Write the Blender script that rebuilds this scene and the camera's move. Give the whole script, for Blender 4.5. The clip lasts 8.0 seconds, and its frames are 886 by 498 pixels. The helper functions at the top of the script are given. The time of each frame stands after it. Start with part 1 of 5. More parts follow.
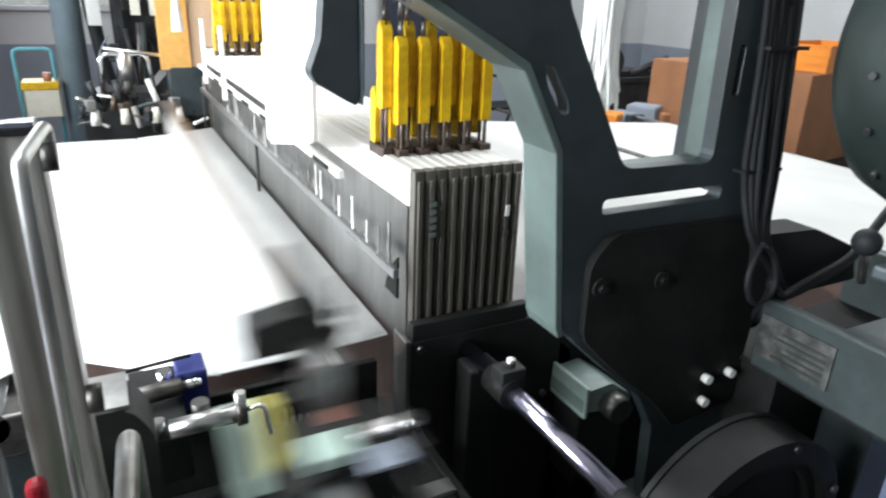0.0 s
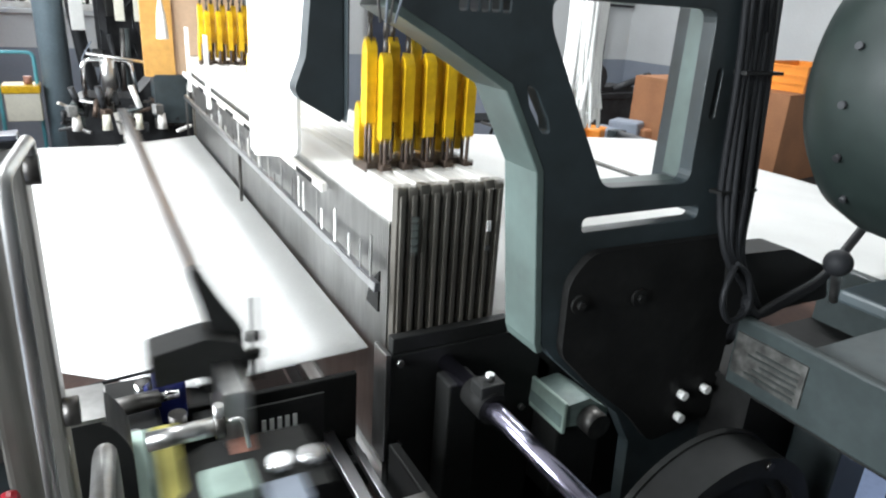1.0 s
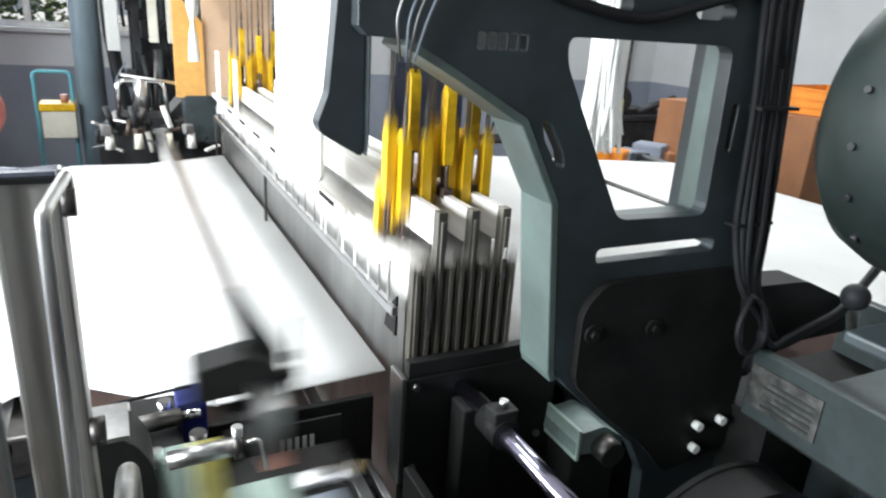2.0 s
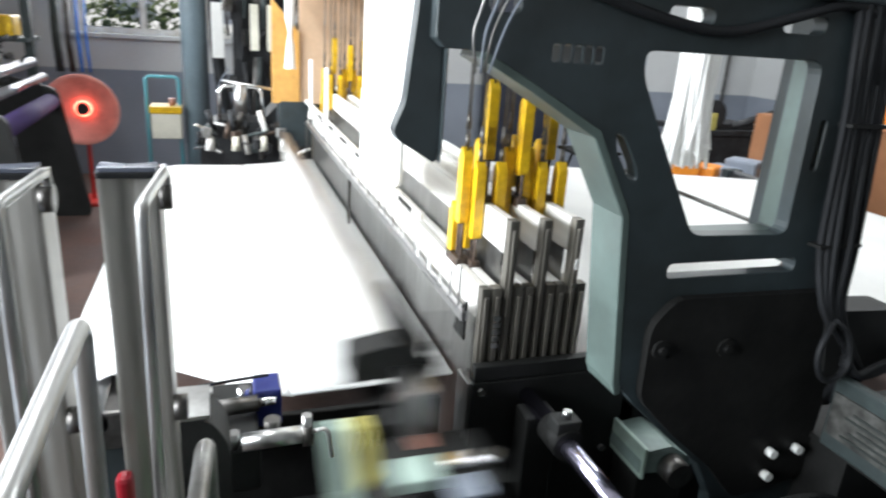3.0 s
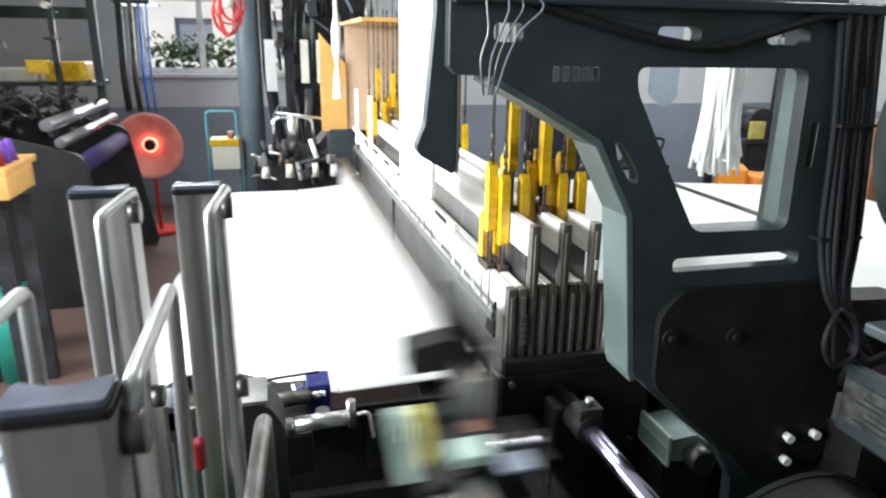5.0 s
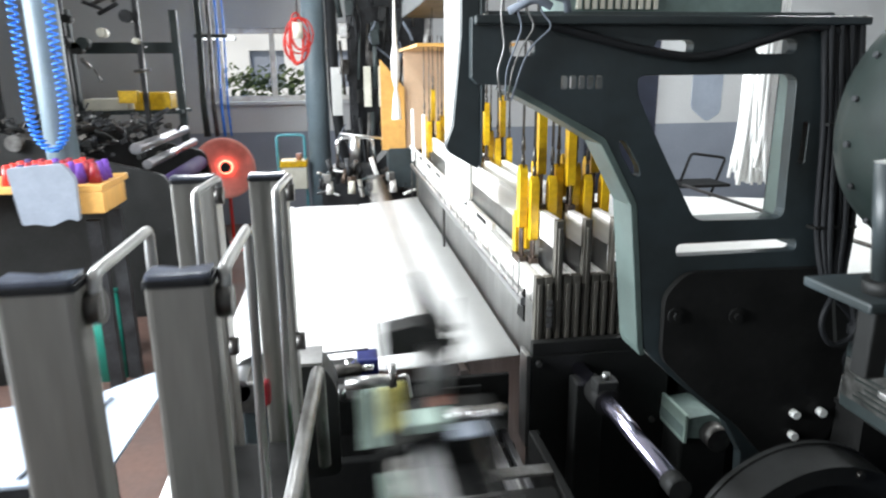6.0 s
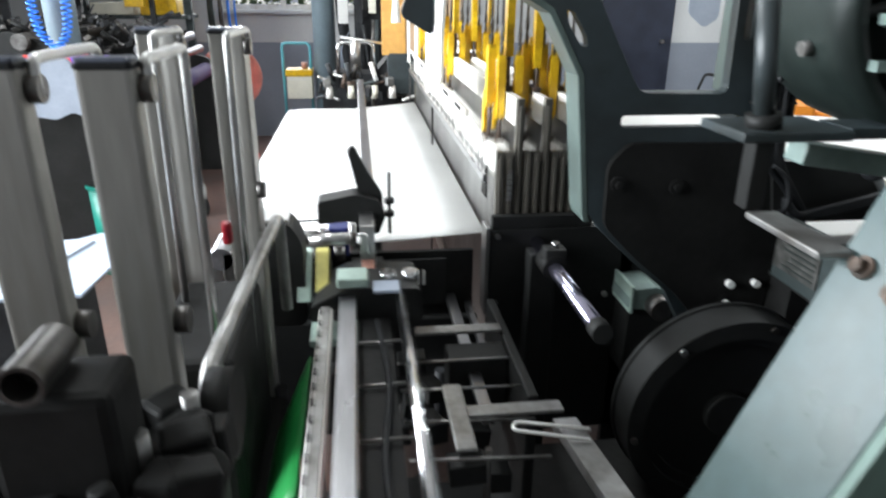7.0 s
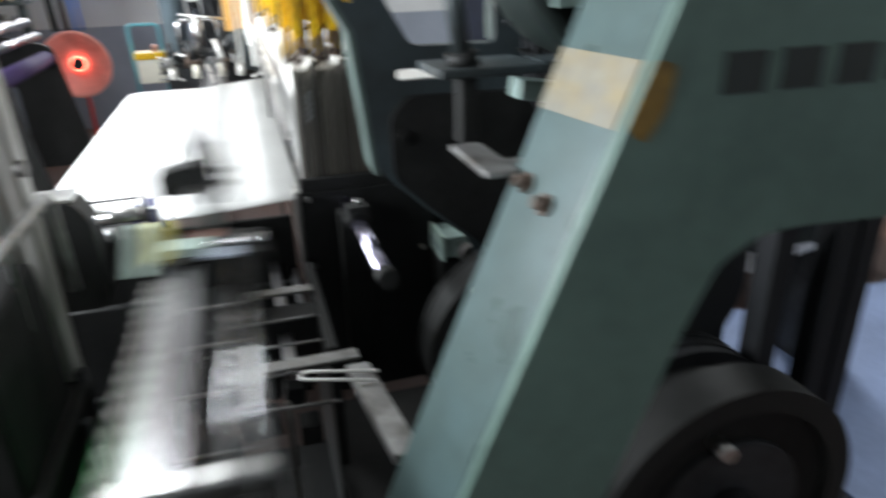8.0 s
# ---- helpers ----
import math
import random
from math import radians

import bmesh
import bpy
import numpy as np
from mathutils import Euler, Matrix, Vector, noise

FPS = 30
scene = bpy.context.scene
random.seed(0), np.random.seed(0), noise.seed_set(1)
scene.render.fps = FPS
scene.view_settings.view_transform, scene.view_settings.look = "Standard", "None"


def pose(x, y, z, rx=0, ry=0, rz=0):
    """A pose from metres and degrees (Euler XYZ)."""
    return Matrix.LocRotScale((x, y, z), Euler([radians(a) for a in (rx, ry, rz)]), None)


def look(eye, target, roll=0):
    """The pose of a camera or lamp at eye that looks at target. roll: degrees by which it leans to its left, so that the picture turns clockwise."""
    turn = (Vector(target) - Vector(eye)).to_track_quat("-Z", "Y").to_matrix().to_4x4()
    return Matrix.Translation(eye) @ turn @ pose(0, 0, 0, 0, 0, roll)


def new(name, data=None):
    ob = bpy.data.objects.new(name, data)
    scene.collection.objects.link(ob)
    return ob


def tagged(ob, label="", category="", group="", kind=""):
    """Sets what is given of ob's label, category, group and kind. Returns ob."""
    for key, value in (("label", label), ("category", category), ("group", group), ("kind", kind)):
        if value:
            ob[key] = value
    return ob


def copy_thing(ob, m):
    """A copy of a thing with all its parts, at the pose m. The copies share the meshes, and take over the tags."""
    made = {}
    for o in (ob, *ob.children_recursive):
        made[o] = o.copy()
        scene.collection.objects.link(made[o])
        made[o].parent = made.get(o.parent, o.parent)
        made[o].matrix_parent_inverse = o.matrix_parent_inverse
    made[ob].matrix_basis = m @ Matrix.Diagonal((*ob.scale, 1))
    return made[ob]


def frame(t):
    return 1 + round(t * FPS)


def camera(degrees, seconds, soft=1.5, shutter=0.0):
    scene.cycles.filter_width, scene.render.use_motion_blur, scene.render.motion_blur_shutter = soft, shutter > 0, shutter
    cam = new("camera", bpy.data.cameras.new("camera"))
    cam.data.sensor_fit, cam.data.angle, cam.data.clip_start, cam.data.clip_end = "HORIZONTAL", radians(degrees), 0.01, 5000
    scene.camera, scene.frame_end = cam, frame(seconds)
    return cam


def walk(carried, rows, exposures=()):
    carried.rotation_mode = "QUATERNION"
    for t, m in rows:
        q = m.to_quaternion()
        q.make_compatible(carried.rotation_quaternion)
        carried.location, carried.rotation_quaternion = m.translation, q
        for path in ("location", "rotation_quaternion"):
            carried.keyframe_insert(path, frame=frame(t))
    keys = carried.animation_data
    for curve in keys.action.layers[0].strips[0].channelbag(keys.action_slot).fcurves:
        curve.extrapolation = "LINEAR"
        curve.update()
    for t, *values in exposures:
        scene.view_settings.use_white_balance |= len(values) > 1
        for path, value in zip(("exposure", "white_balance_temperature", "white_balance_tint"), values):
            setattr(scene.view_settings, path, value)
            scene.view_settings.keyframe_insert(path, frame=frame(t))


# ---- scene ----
cam = camera(67.3, 8.0, 2.1, 0.9)
PATH = [
    (0, (-0.422, -0.922, 1.555), (0.438, 0.73, 0.826), 2.2),
    (0.5, (-0.421, -0.916, 1.559), (0.499, 0.712, 0.85), 3.2),
    (1, (-0.423, -0.928, 1.565), (0.487, 0.711, 0.867), 3.6),
    (2.5, (-0.422, -0.954, 1.592), (0.349, 0.78, 0.958), 3.9),
    (3, (-0.416, -0.972, 1.591), (0.214, 0.814, 0.949), 4.1),
    (3.5, (-0.41, -0.995, 1.6), (0.114, 0.824, 0.955), 3.4),
    (4, (-0.41, -1.011, 1.609), (0.105, 0.818, 0.986), 2.0),
    (4.5, (-0.41, -1.037, 1.605), (0.112, 0.792, 0.987), 1.6),
    (6, (-0.392, -1.286, 1.586), (-0.097, 0.623, 1.069), -0.5),
    (6.5, (-0.346, -1.368, 1.548), (-0.106, 0.519, 0.932), 0.1),
    (7, (-0.298, -1.416, 1.501), (-0.059, 0.432, 0.777), 0.6),
    (7.5, (-0.225, -1.462, 1.484), (0.117, 0.369, 0.754), 0.4),
    (8, (-0.1, -1.505, 1.476), (0.407, 0.259, 0.683), -1.7),
]

def T(v):
    return Vector(v)


walk(cam, [(t, look(eye, target, roll)) for t, eye, target, roll in PATH])

# ---- world and lights ----
world = bpy.data.worlds.new("world")
scene.world = world
world.use_nodes = True
wn = world.node_tree
sky = wn.nodes.new("ShaderNodeTexSky")
sky.sky_type, sky.sun_disc = "NISHITA", False
sky.sun_elevation, sky.sun_rotation = radians(42), radians(-143)
wn.links.new(sky.outputs[0], wn.nodes["Background"].inputs[0])
wn.nodes["Background"].inputs[1].default_value = 0.12
sun = new("sun", bpy.data.lights.new("sun", "SUN"))
sun.data.energy, sun.data.angle, sun.data.color = 3.0, radians(0.5), (1, 0.95, 0.88)
sun.matrix_world = look((-6, -8, 9), (0, 0, 0))


def area(name, loc, target, sx, sy, power, color=(1, 1, 1)):
    lamp = bpy.data.lights.new(name, "AREA")
    lamp.shape, lamp.size, lamp.size_y, lamp.energy, lamp.color = "RECTANGLE", sx, sy, power, color
    ob = new(name, lamp)
    ob.matrix_world = look(loc, target)
    return ob


# daylight standing in the openings of the side wall and the far wall, and the ceiling tubes
side_light = area("window_light", (-3.85, 0.3, 2.15), (0, 0.5, 0.9), 4.6, 1.4, 255, (0.89, 0.95, 1.0))
side_light.data.spread = radians(125)
area("window_light", (-1.2, 5.9, 1.9), (-1.2, 0, 1.0), 1.6, 1.0, 40, (0.94, 0.97, 1.0))
for lx, ly, power in ((-0.95, 1.0, 42), (1.9, 1.2, 60), (3.4, 4.0, 60)):
    area("tube_light", (lx, ly, 3.15), (lx, ly, 0), 0.25, 1.8, power, (0.93, 0.975, 1.0))
scene.view_settings.exposure = 0.4


# ---- materials ----
def mat(name, color, rough=0.5, metal=0.0, var=0.12, scale=6.0, bump=0.1, fine=60.0, dirt=None, stretch=(1, 1, 1), coat=0.0, spec=0.5):
    """A surface with stains at a large scale, grain at a small one, and a change of tone from piece to piece."""
    m = bpy.data.materials.new(name)
    m.use_nodes = True
    nt = m.node_tree
    n, l = nt.nodes, nt.links
    bsdf = n["Principled BSDF"]
    bsdf.inputs["Metallic"].default_value = metal
    bsdf.inputs["Coat Weight"].default_value = coat
    bsdf.inputs["Specular IOR Level"].default_value = spec
    tc = n.new("ShaderNodeTexCoord")
    mp = n.new("ShaderNodeMapping")
    mp.inputs["Scale"].default_value = stretch
    l.new(tc.outputs["Object"], mp.inputs[0])
    big = n.new("ShaderNodeTexNoise")
    big.inputs["Scale"].default_value, big.inputs["Detail"].default_value = scale, 5
    small = n.new("ShaderNodeTexNoise")
    small.inputs["Scale"].default_value, small.inputs["Detail"].default_value = fine, 3
    l.new(mp.outputs[0], big.inputs[0])
    l.new(mp.outputs[0], small.inputs[0])
    ramp = n.new("ShaderNodeValToRGB")
    ramp.color_ramp.elements[0].position, ramp.color_ramp.elements[1].position = 0.32, 0.68
    d = dirt or tuple(c * (1 - 2.2 * var) for c in color)
    ramp.color_ramp.elements[0].color = (*[max(0.0, c) for c in d], 1)
    ramp.color_ramp.elements[1].color = (*color, 1)
    l.new(big.outputs[0], ramp.inputs[0])
    mix = n.new("ShaderNodeMixRGB")
    mix.blend_type, mix.inputs[0].default_value = "MULTIPLY", min(1.0, var * 2.5)
    l.new(ramp.outputs[0], mix.inputs[1])
    l.new(small.outputs[0], mix.inputs[2])
    gain = n.new("ShaderNodeMixRGB")
    gain.blend_type, gain.inputs[0].default_value = "MULTIPLY", 1
    g = 1 + 0.9 * min(1.0, var * 2.5)
    gain.inputs[2].default_value = (g, g, g, 1)
    l.new(mix.outputs[0], gain.inputs[1])
    l.new(gain.outputs[0], bsdf.inputs["Base Color"])
    rr = n.new("ShaderNodeMapRange")
    rr.inputs[3].default_value, rr.inputs[4].default_value = max(0.03, rough - 0.14), min(1, rough + 0.14)
    l.new(big.outputs[0], rr.inputs[0])
    l.new(rr.outputs[0], bsdf.inputs["Roughness"])
    if bump:
        b = n.new("ShaderNodeBump")
        b.inputs["Strength"].default_value, b.inputs["Distance"].default_value = bump, 0.002
        l.new(small.outputs[0], b.inputs["Height"])
        l.new(b.outputs[0], bsdf.inputs["Normal"])
    return m


def threads(name, color, rough, per_metre, axis, depth=0.5):
    """Fine parallel yarns running across one axis."""
    m = mat(name, color, rough, 0, 0.04, 3, 0, 200)
    n, l = m.node_tree.nodes, m.node_tree.links
    w = n.new("ShaderNodeTexWave")
    w.bands_direction = axis
    w.inputs["Scale"].default_value, w.inputs["Distortion"].default_value = per_metre, 0.6
    tc = [x for x in n if x.type == "TEX_COORD"][0]
    l.new(tc.outputs["Object"], w.inputs[0])
    b = n.new("ShaderNodeBump")
    b.inputs["Strength"].default_value, b.inputs["Distance"].default_value = depth, 0.001
    l.new(w.outputs[1], b.inputs["Height"])
    l.new(b.outputs[0], n["Principled BSDF"].inputs["Normal"])
    return m


def glow(name, color, strength):
    m = bpy.data.materials.new(name)
    m.use_nodes = True
    b = m.node_tree.nodes["Principled BSDF"]
    b.inputs["Base Color"].default_value = (*color, 1)
    b.inputs["Emission Color"].default_value = (*color, 1)
    b.inputs["Emission Strength"].default_value = strength
    return m


STEEL = mat("brushed_steel", (0.55, 0.55, 0.54), 0.34, 1.0, 0.14, 9, 0.05, 90, stretch=(1, 1, 0.15))
STEEL_Y = mat("drawn_steel", (0.52, 0.52, 0.54), 0.3, 1.0, 0.14, 9, 0.05, 90, stretch=(1, 0.1, 1))
CHROME = mat("chromed_rod", (0.75, 0.75, 0.76), 0.16, 1.0, 0.06, 8, 0.02)
SHAFT = mat("violet_tinted_shaft", (0.5, 0.48, 0.62), 0.2, 1.0, 0.08, 8, 0.02)
OILY = mat("oily_dark_steel", (0.16, 0.155, 0.15), 0.42, 0.9, 0.2, 14, 0.1, 80, dirt=(0.05, 0.045, 0.04))
STAVE = mat("worn_stave_steel", (0.16, 0.15, 0.13), 0.46, 0.5, 0.25, 14, 0.15, 90, dirt=(0.07, 0.06, 0.048), stretch=(1, 1, 0.2))
ALU = mat("pale_aluminium", (0.86, 0.86, 0.84), 0.42, 0.15, 0.08, 12, 0.06, 90, dirt=(0.6, 0.57, 0.52), stretch=(1, 0.12, 1))
BLACK = mat("black_paint", (0.017, 0.0175, 0.017), 0.55, 0.0, 0.15, 8, 0.1, 60, spec=0.22)
GRIME = mat("greasy_black_iron", (0.014, 0.014, 0.0135), 0.6, 0.0, 0.2, 14, 0.3, 60, spec=0.15)
SATIN = mat("satin_steel_rod", (0.5, 0.5, 0.49), 0.42, 1.0, 0.1, 10, 0.04)
RUBBER = mat("black_rubber", (0.016, 0.017, 0.019), 0.6, 0.0, 0.1, 10, 0.1, spec=0.25)
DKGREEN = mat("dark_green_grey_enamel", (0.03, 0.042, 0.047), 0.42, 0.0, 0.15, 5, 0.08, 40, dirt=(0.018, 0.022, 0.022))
# Gantry enamel lightened for the faces turned to the window light.
GREEN_LIT = mat("grey_green_enamel_lit", (0.088, 0.122, 0.112), 0.42, 0.0, 0.12, 9, 0.08, 45, dirt=(0.062, 0.082, 0.075))
DRUM = mat("dark_drum_enamel", (0.014, 0.021, 0.019), 0.45, 0.0, 0.15, 9, 0.15, 40, spec=0.35)
# Rail enamel lightened for light from above; a plain tone on other parts.
RAILTOP_LIT = mat("grey_green_rail_lit_tone", (0.06, 0.078, 0.08), 0.45, 0.0, 0.18, 9, 0.1, 50, dirt=(0.05, 0.06, 0.06))
POSTGREY = mat("dull_post_steel", (0.36, 0.355, 0.335), 0.42, 0.45, 0.15, 9, 0.06, 90, dirt=(0.2, 0.19, 0.17), stretch=(1, 1, 0.15))
SOCKET = mat("brown_oiled_steel", (0.13, 0.09, 0.07), 0.45, 0.5, 0.25, 30, 0.1, 90, dirt=(0.03, 0.025, 0.02))
BLUESHEET = mat("pale_blue_sheet", (0.55, 0.64, 0.78), 0.75, 0.0, 0.08, 5, 0.2, 30)
FACADE = mat("pale_facade", (0.78, 0.78, 0.75), 0.8, 0.0, 0.08, 0.6, 0.1)
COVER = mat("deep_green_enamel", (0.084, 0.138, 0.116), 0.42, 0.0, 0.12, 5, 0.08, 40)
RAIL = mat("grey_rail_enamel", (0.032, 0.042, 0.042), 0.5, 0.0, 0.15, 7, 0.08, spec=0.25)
YELLOW = mat("yellow_plastic", (0.78, 0.5, 0.012), 0.36, 0.0, 0.12, 20, 0.05, 80, dirt=(0.5, 0.28, 0.01))
BLUE = mat("navy_plastic", (0.012, 0.02, 0.13), 0.4, 0.0, 0.1)
RED = mat("red_plastic", (0.25, 0.006, 0.015), 0.35, 0.0, 0.1)
GCLOTH = mat("bright_green_sheet", (0.012, 0.24, 0.05), 0.5, 0.0, 0.1, 8, 0.1)
PALE = mat("pale_green_enamel", (0.4, 0.52, 0.46), 0.45, 0.0, 0.12, 12, 0.06)
GEARDARK = mat("oily_gear_paint", (0.1, 0.145, 0.135), 0.4, 0.0, 0.3, 20, 0.1, dirt=(0.02, 0.025, 0.022))
GEARG = mat("grey_green_gear_paint", (0.2, 0.27, 0.25), 0.42, 0.0, 0.15, 12, 0.06)
STRIP = mat("dull_steel_strip", (0.32, 0.32, 0.315), 0.42, 0.8, 0.2, 14, 0.08, 70, dirt=(0.16, 0.15, 0.14))
OCHRE = mat("ochre_card", (0.5, 0.45, 0.12), 0.6, 0.0, 0.15, 14, 0.06)
PINK = mat("salmon_plastic", (0.5, 0.24, 0.18), 0.5, 0.0, 0.12, 14, 0.06)
WHITE = mat("white_enamel", (0.85, 0.85, 0.82), 0.45, 0.0, 0.05, 5, 0.05)
FABRIC = threads("white_cloth", (0.86, 0.86, 0.85), 0.85, 260, "X", 0.25)
WARP = threads("white_warp_yarn", (0.84, 0.84, 0.82), 0.8, 330, "Y", 0.8)
YARN = mat("white_yarn", (0.85, 0.85, 0.83), 0.85, 0.0, 0.05, 12, 0.2, 140)
WOOD = mat("varnished_plywood", (0.66, 0.36, 0.1), 0.42, 0.0, 0.12, 5, 0.06, 40, stretch=(1, 6, 1))
CARD = mat("brown_cardboard", (0.33, 0.15, 0.07), 0.8, 0.0, 0.1, 6, 0.08)
ORANGE = mat("orange_plastic", (0.8, 0.27, 0.03), 0.42, 0.0, 0.1, 7, 0.06)
WALL = mat("painted_plaster", (0.54, 0.555, 0.56), 0.8, 0.0, 0.06, 1.5, 0.12, 50)
DADO = mat("blue_grey_wall_paint", (0.24, 0.27, 0.32), 0.7, 0.0, 0.08, 2, 0.12, 50)
FLOOR = mat("red_brown_floor_paint", (0.11, 0.06, 0.045), 0.55, 0.0, 0.2, 2.2, 0.15, 30, dirt=(0.07, 0.05, 0.045))
CEIL = mat("ceiling_paint", (0.62, 0.62, 0.6), 0.85, 0.0, 0.08, 2, 0.1)
COLUMN = mat("slate_blue_column_paint", (0.15, 0.2, 0.23), 0.45, 0.0, 0.1, 4, 0.08)
DARKMACH = mat("dark_machine_iron", (0.035, 0.037, 0.04), 0.5, 0.2, 0.25, 9, 0.15, spec=0.3, dirt=(0.015, 0.015, 0.016))
PURPLE = mat("purple_cloth", (0.05, 0.03, 0.11), 0.8, 0.0, 0.1, 8, 0.1)
TEAL = mat("teal_painted_tube", (0.12, 0.4, 0.47), 0.4, 0.0, 0.06)
CREAM = mat("cream_plastic", (0.68, 0.66, 0.56), 0.5, 0.0, 0.08)
BRIGHTBLUE = mat("blue_air_hose", (0.03, 0.2, 0.75), 0.32, 0.0, 0.05)
REDCORD = mat("red_cord", (0.6, 0.03, 0.02), 0.45, 0.0, 0.08)
GREY = mat("light_grey_cloth", (0.23, 0.26, 0.31), 0.85, 0.0, 0.08, 7, 0.15)
TAPE = mat("old_yellow_tape", (0.11, 0.105, 0.085), 0.5, 0.0, 0.2, 40, 0.15, dirt=(0.13, 0.1, 0.045))
# Guard edge enamel, its colour lowered for the shade that falls on it.
EDGEG_SHADED = mat("grey_green_edge_shaded", (0.05, 0.08, 0.082), 0.3, 0.0, 0.14, 9, 0.06, 45, dirt=(0.042, 0.06, 0.056), spec=0.3)
FILM = mat("glossy_film_cap", (0.14, 0.155, 0.2), 0.16, 0.0, 0.2, 25, 0.3, 40)
LABEL = mat("engraved_metal_label", (0.075, 0.075, 0.07), 0.5, 0.0, 0.3, 30, 0.1, spec=0.25)
INK = mat("black_lettering", (0.015, 0.02, 0.018), 0.5, 0.0, 0.05)
LEAFM = mat("outdoor_shrub", (0.12, 0.17, 0.06), 0.7, 0.0, 0.25, 6, 0.2)
TERRA = mat("pale_paving", (0.5, 0.5, 0.47), 0.8, 0.0, 0.1, 2, 0.1)
HEATER = mat("salmon_pink_dish", (0.85, 0.32, 0.27), 0.4, 0.0, 0.1, 8, 0.05)
HOTCOIL = glow("glowing_element", (1.0, 0.16, 0.1), 6.0)
GLASS = bpy.data.materials.new("window_glass")
GLASS.use_nodes = True
gb = GLASS.node_tree.nodes["Principled BSDF"]
gb.inputs["Transmission Weight"].default_value, gb.inputs["Roughness"].default_value, gb.inputs["IOR"].default_value = 1.0, 0.02, 1.1


# side staves differ in tone from frame to frame
sn, sl_ = STAVE.node_tree.nodes, STAVE.node_tree.links
oi, mr_, mm = sn.new("ShaderNodeObjectInfo"), sn.new("ShaderNodeMapRange"), sn.new("ShaderNodeMixRGB")
mr_.inputs[3].default_value, mr_.inputs[4].default_value = 0.35, 1.35
mm.blend_type, mm.inputs[0].default_value = "MULTIPLY", 1.0
src = sn["Principled BSDF"].inputs["Base Color"].links[0].from_socket
sl_.new(oi.outputs["Random"], mr_.inputs[0])
sl_.new(src, mm.inputs[1])
sl_.new(mr_.outputs[0], mm.inputs[2])
sl_.new(mm.outputs[0], sn["Principled BSDF"].inputs["Base Color"])

# ---- mesh helpers ----
def box(bm, x0, x1, y0, y1, z0, z1, m=None):
    vs = [bm.verts.new((x, y, z)) for x in (x0, x1) for y in (y0, y1) for z in (z0, z1)]
    for f in ((0, 1, 3, 2), (4, 6, 7, 5), (0, 4, 5, 1), (2, 3, 7, 6), (0, 2, 6, 4), (1, 5, 7, 3)):
        bm.faces.new([vs[i] for i in f])
    if m is not None:
        bmesh.ops.transform(bm, matrix=m, verts=vs)
    return bm


def rod(bm, p0, p1, r, seg=14, r2=None, caps=True):
    p0, p1 = T(p0), T(p1)
    d = p1 - p0
    q = d.to_track_quat("Z", "Y").to_matrix()
    rings = []
    for p, rad in ((p0, r), (p1, r if r2 is None else r2)):
        rings.append([bm.verts.new(p + q @ T((rad * math.cos(a), rad * math.sin(a), 0))) for a in [2 * math.pi * i / seg for i in range(seg)]])
    for i in range(seg):
        j = (i + 1) % seg
        bm.faces.new((rings[0][i], rings[0][j], rings[1][j], rings[1][i])).smooth = True
    if caps:
        bm.faces.new(rings[0][::-1])
        bm.faces.new(rings[1])
    return bm


def bent(bm, pts, r, seg=10, corner=0.02):
    """A tube along corners that are rounded off."""
    pts = [T(p) for p in pts]
    path = [pts[0]]
    for a, b, c in zip(pts, pts[1:], pts[2:]):
        u, v = (a - b), (c - b)
        k = min(corner, u.length * 0.45, v.length * 0.45)
        s, e = b + u.normalized() * k, b + v.normalized() * k
        for i in range(6):
            f = i / 5
            path.append((1 - f) ** 2 * s + 2 * f * (1 - f) * b + f * f * e)
    path.append(pts[-1])
    prev, up = None, None
    for i, p in enumerate(path):
        d = (path[min(i + 1, len(path) - 1)] - path[max(i - 1, 0)]).normalized()
        if up is None:
            up = d.orthogonal().normalized()
        up = (up - d * up.dot(d)).normalized()
        side = d.cross(up)
        ring = [bm.verts.new(p + r * (math.cos(2 * math.pi * k / seg) * up + math.sin(2 * math.pi * k / seg) * side)) for k in range(seg)]
        if prev:
            for k in range(seg):
                bm.faces.new((prev[k], prev[(k + 1) % seg], ring[(k + 1) % seg], ring[k])).smooth = True
        else:
            bm.faces.new(ring[::-1])
        prev = ring
    bm.faces.new(prev)
    return bm


def slab(bm, outline, holes, a, b, axis="y"):
    """A plate with holes, cut from an outline of two coordinates and thick from a to b along the axis."""
    place = {"y": lambda u, v, w: (u, w, v), "x": lambda u, v, w: (w, u, v), "z": lambda u, v, w: (u, v, w)}[axis]
    edges = []
    for loop in (outline, *holes):
        vs = [bm.verts.new(place(u, v, a)) for u, v in loop]
        edges += [bm.edges.new((p, q)) for p, q in zip(vs, vs[1:] + vs[:1])]
    made = bmesh.ops.triangle_fill(bm, edges=edges, use_beauty=True)
    faces = [f for f in made["geom"] if isinstance(f, bmesh.types.BMFace)]
    ext = bmesh.ops.extrude_face_region(bm, geom=faces)
    shift = T(place(0, 0, b)) - T(place(0, 0, a))
    bmesh.ops.translate(bm, vec=shift, verts=[v for v in ext["geom"] if isinstance(v, bmesh.types.BMVert)])
    bmesh.ops.recalc_face_normals(bm, faces=bm.faces[:])
    return bm


def rounded(x0, x1, z0, z1, r, n=5):
    pts = []
    for cx, cz, a0 in ((x1 - r, z1 - r, 0), (x0 + r, z1 - r, 90), (x0 + r, z0 + r, 180), (x1 - r, z0 + r, 270)):
        pts += [(cx + r * math.cos(radians(a0 + 90 * i / n)), cz + r * math.sin(radians(a0 + 90 * i / n))) for i in range(n + 1)]
    return pts


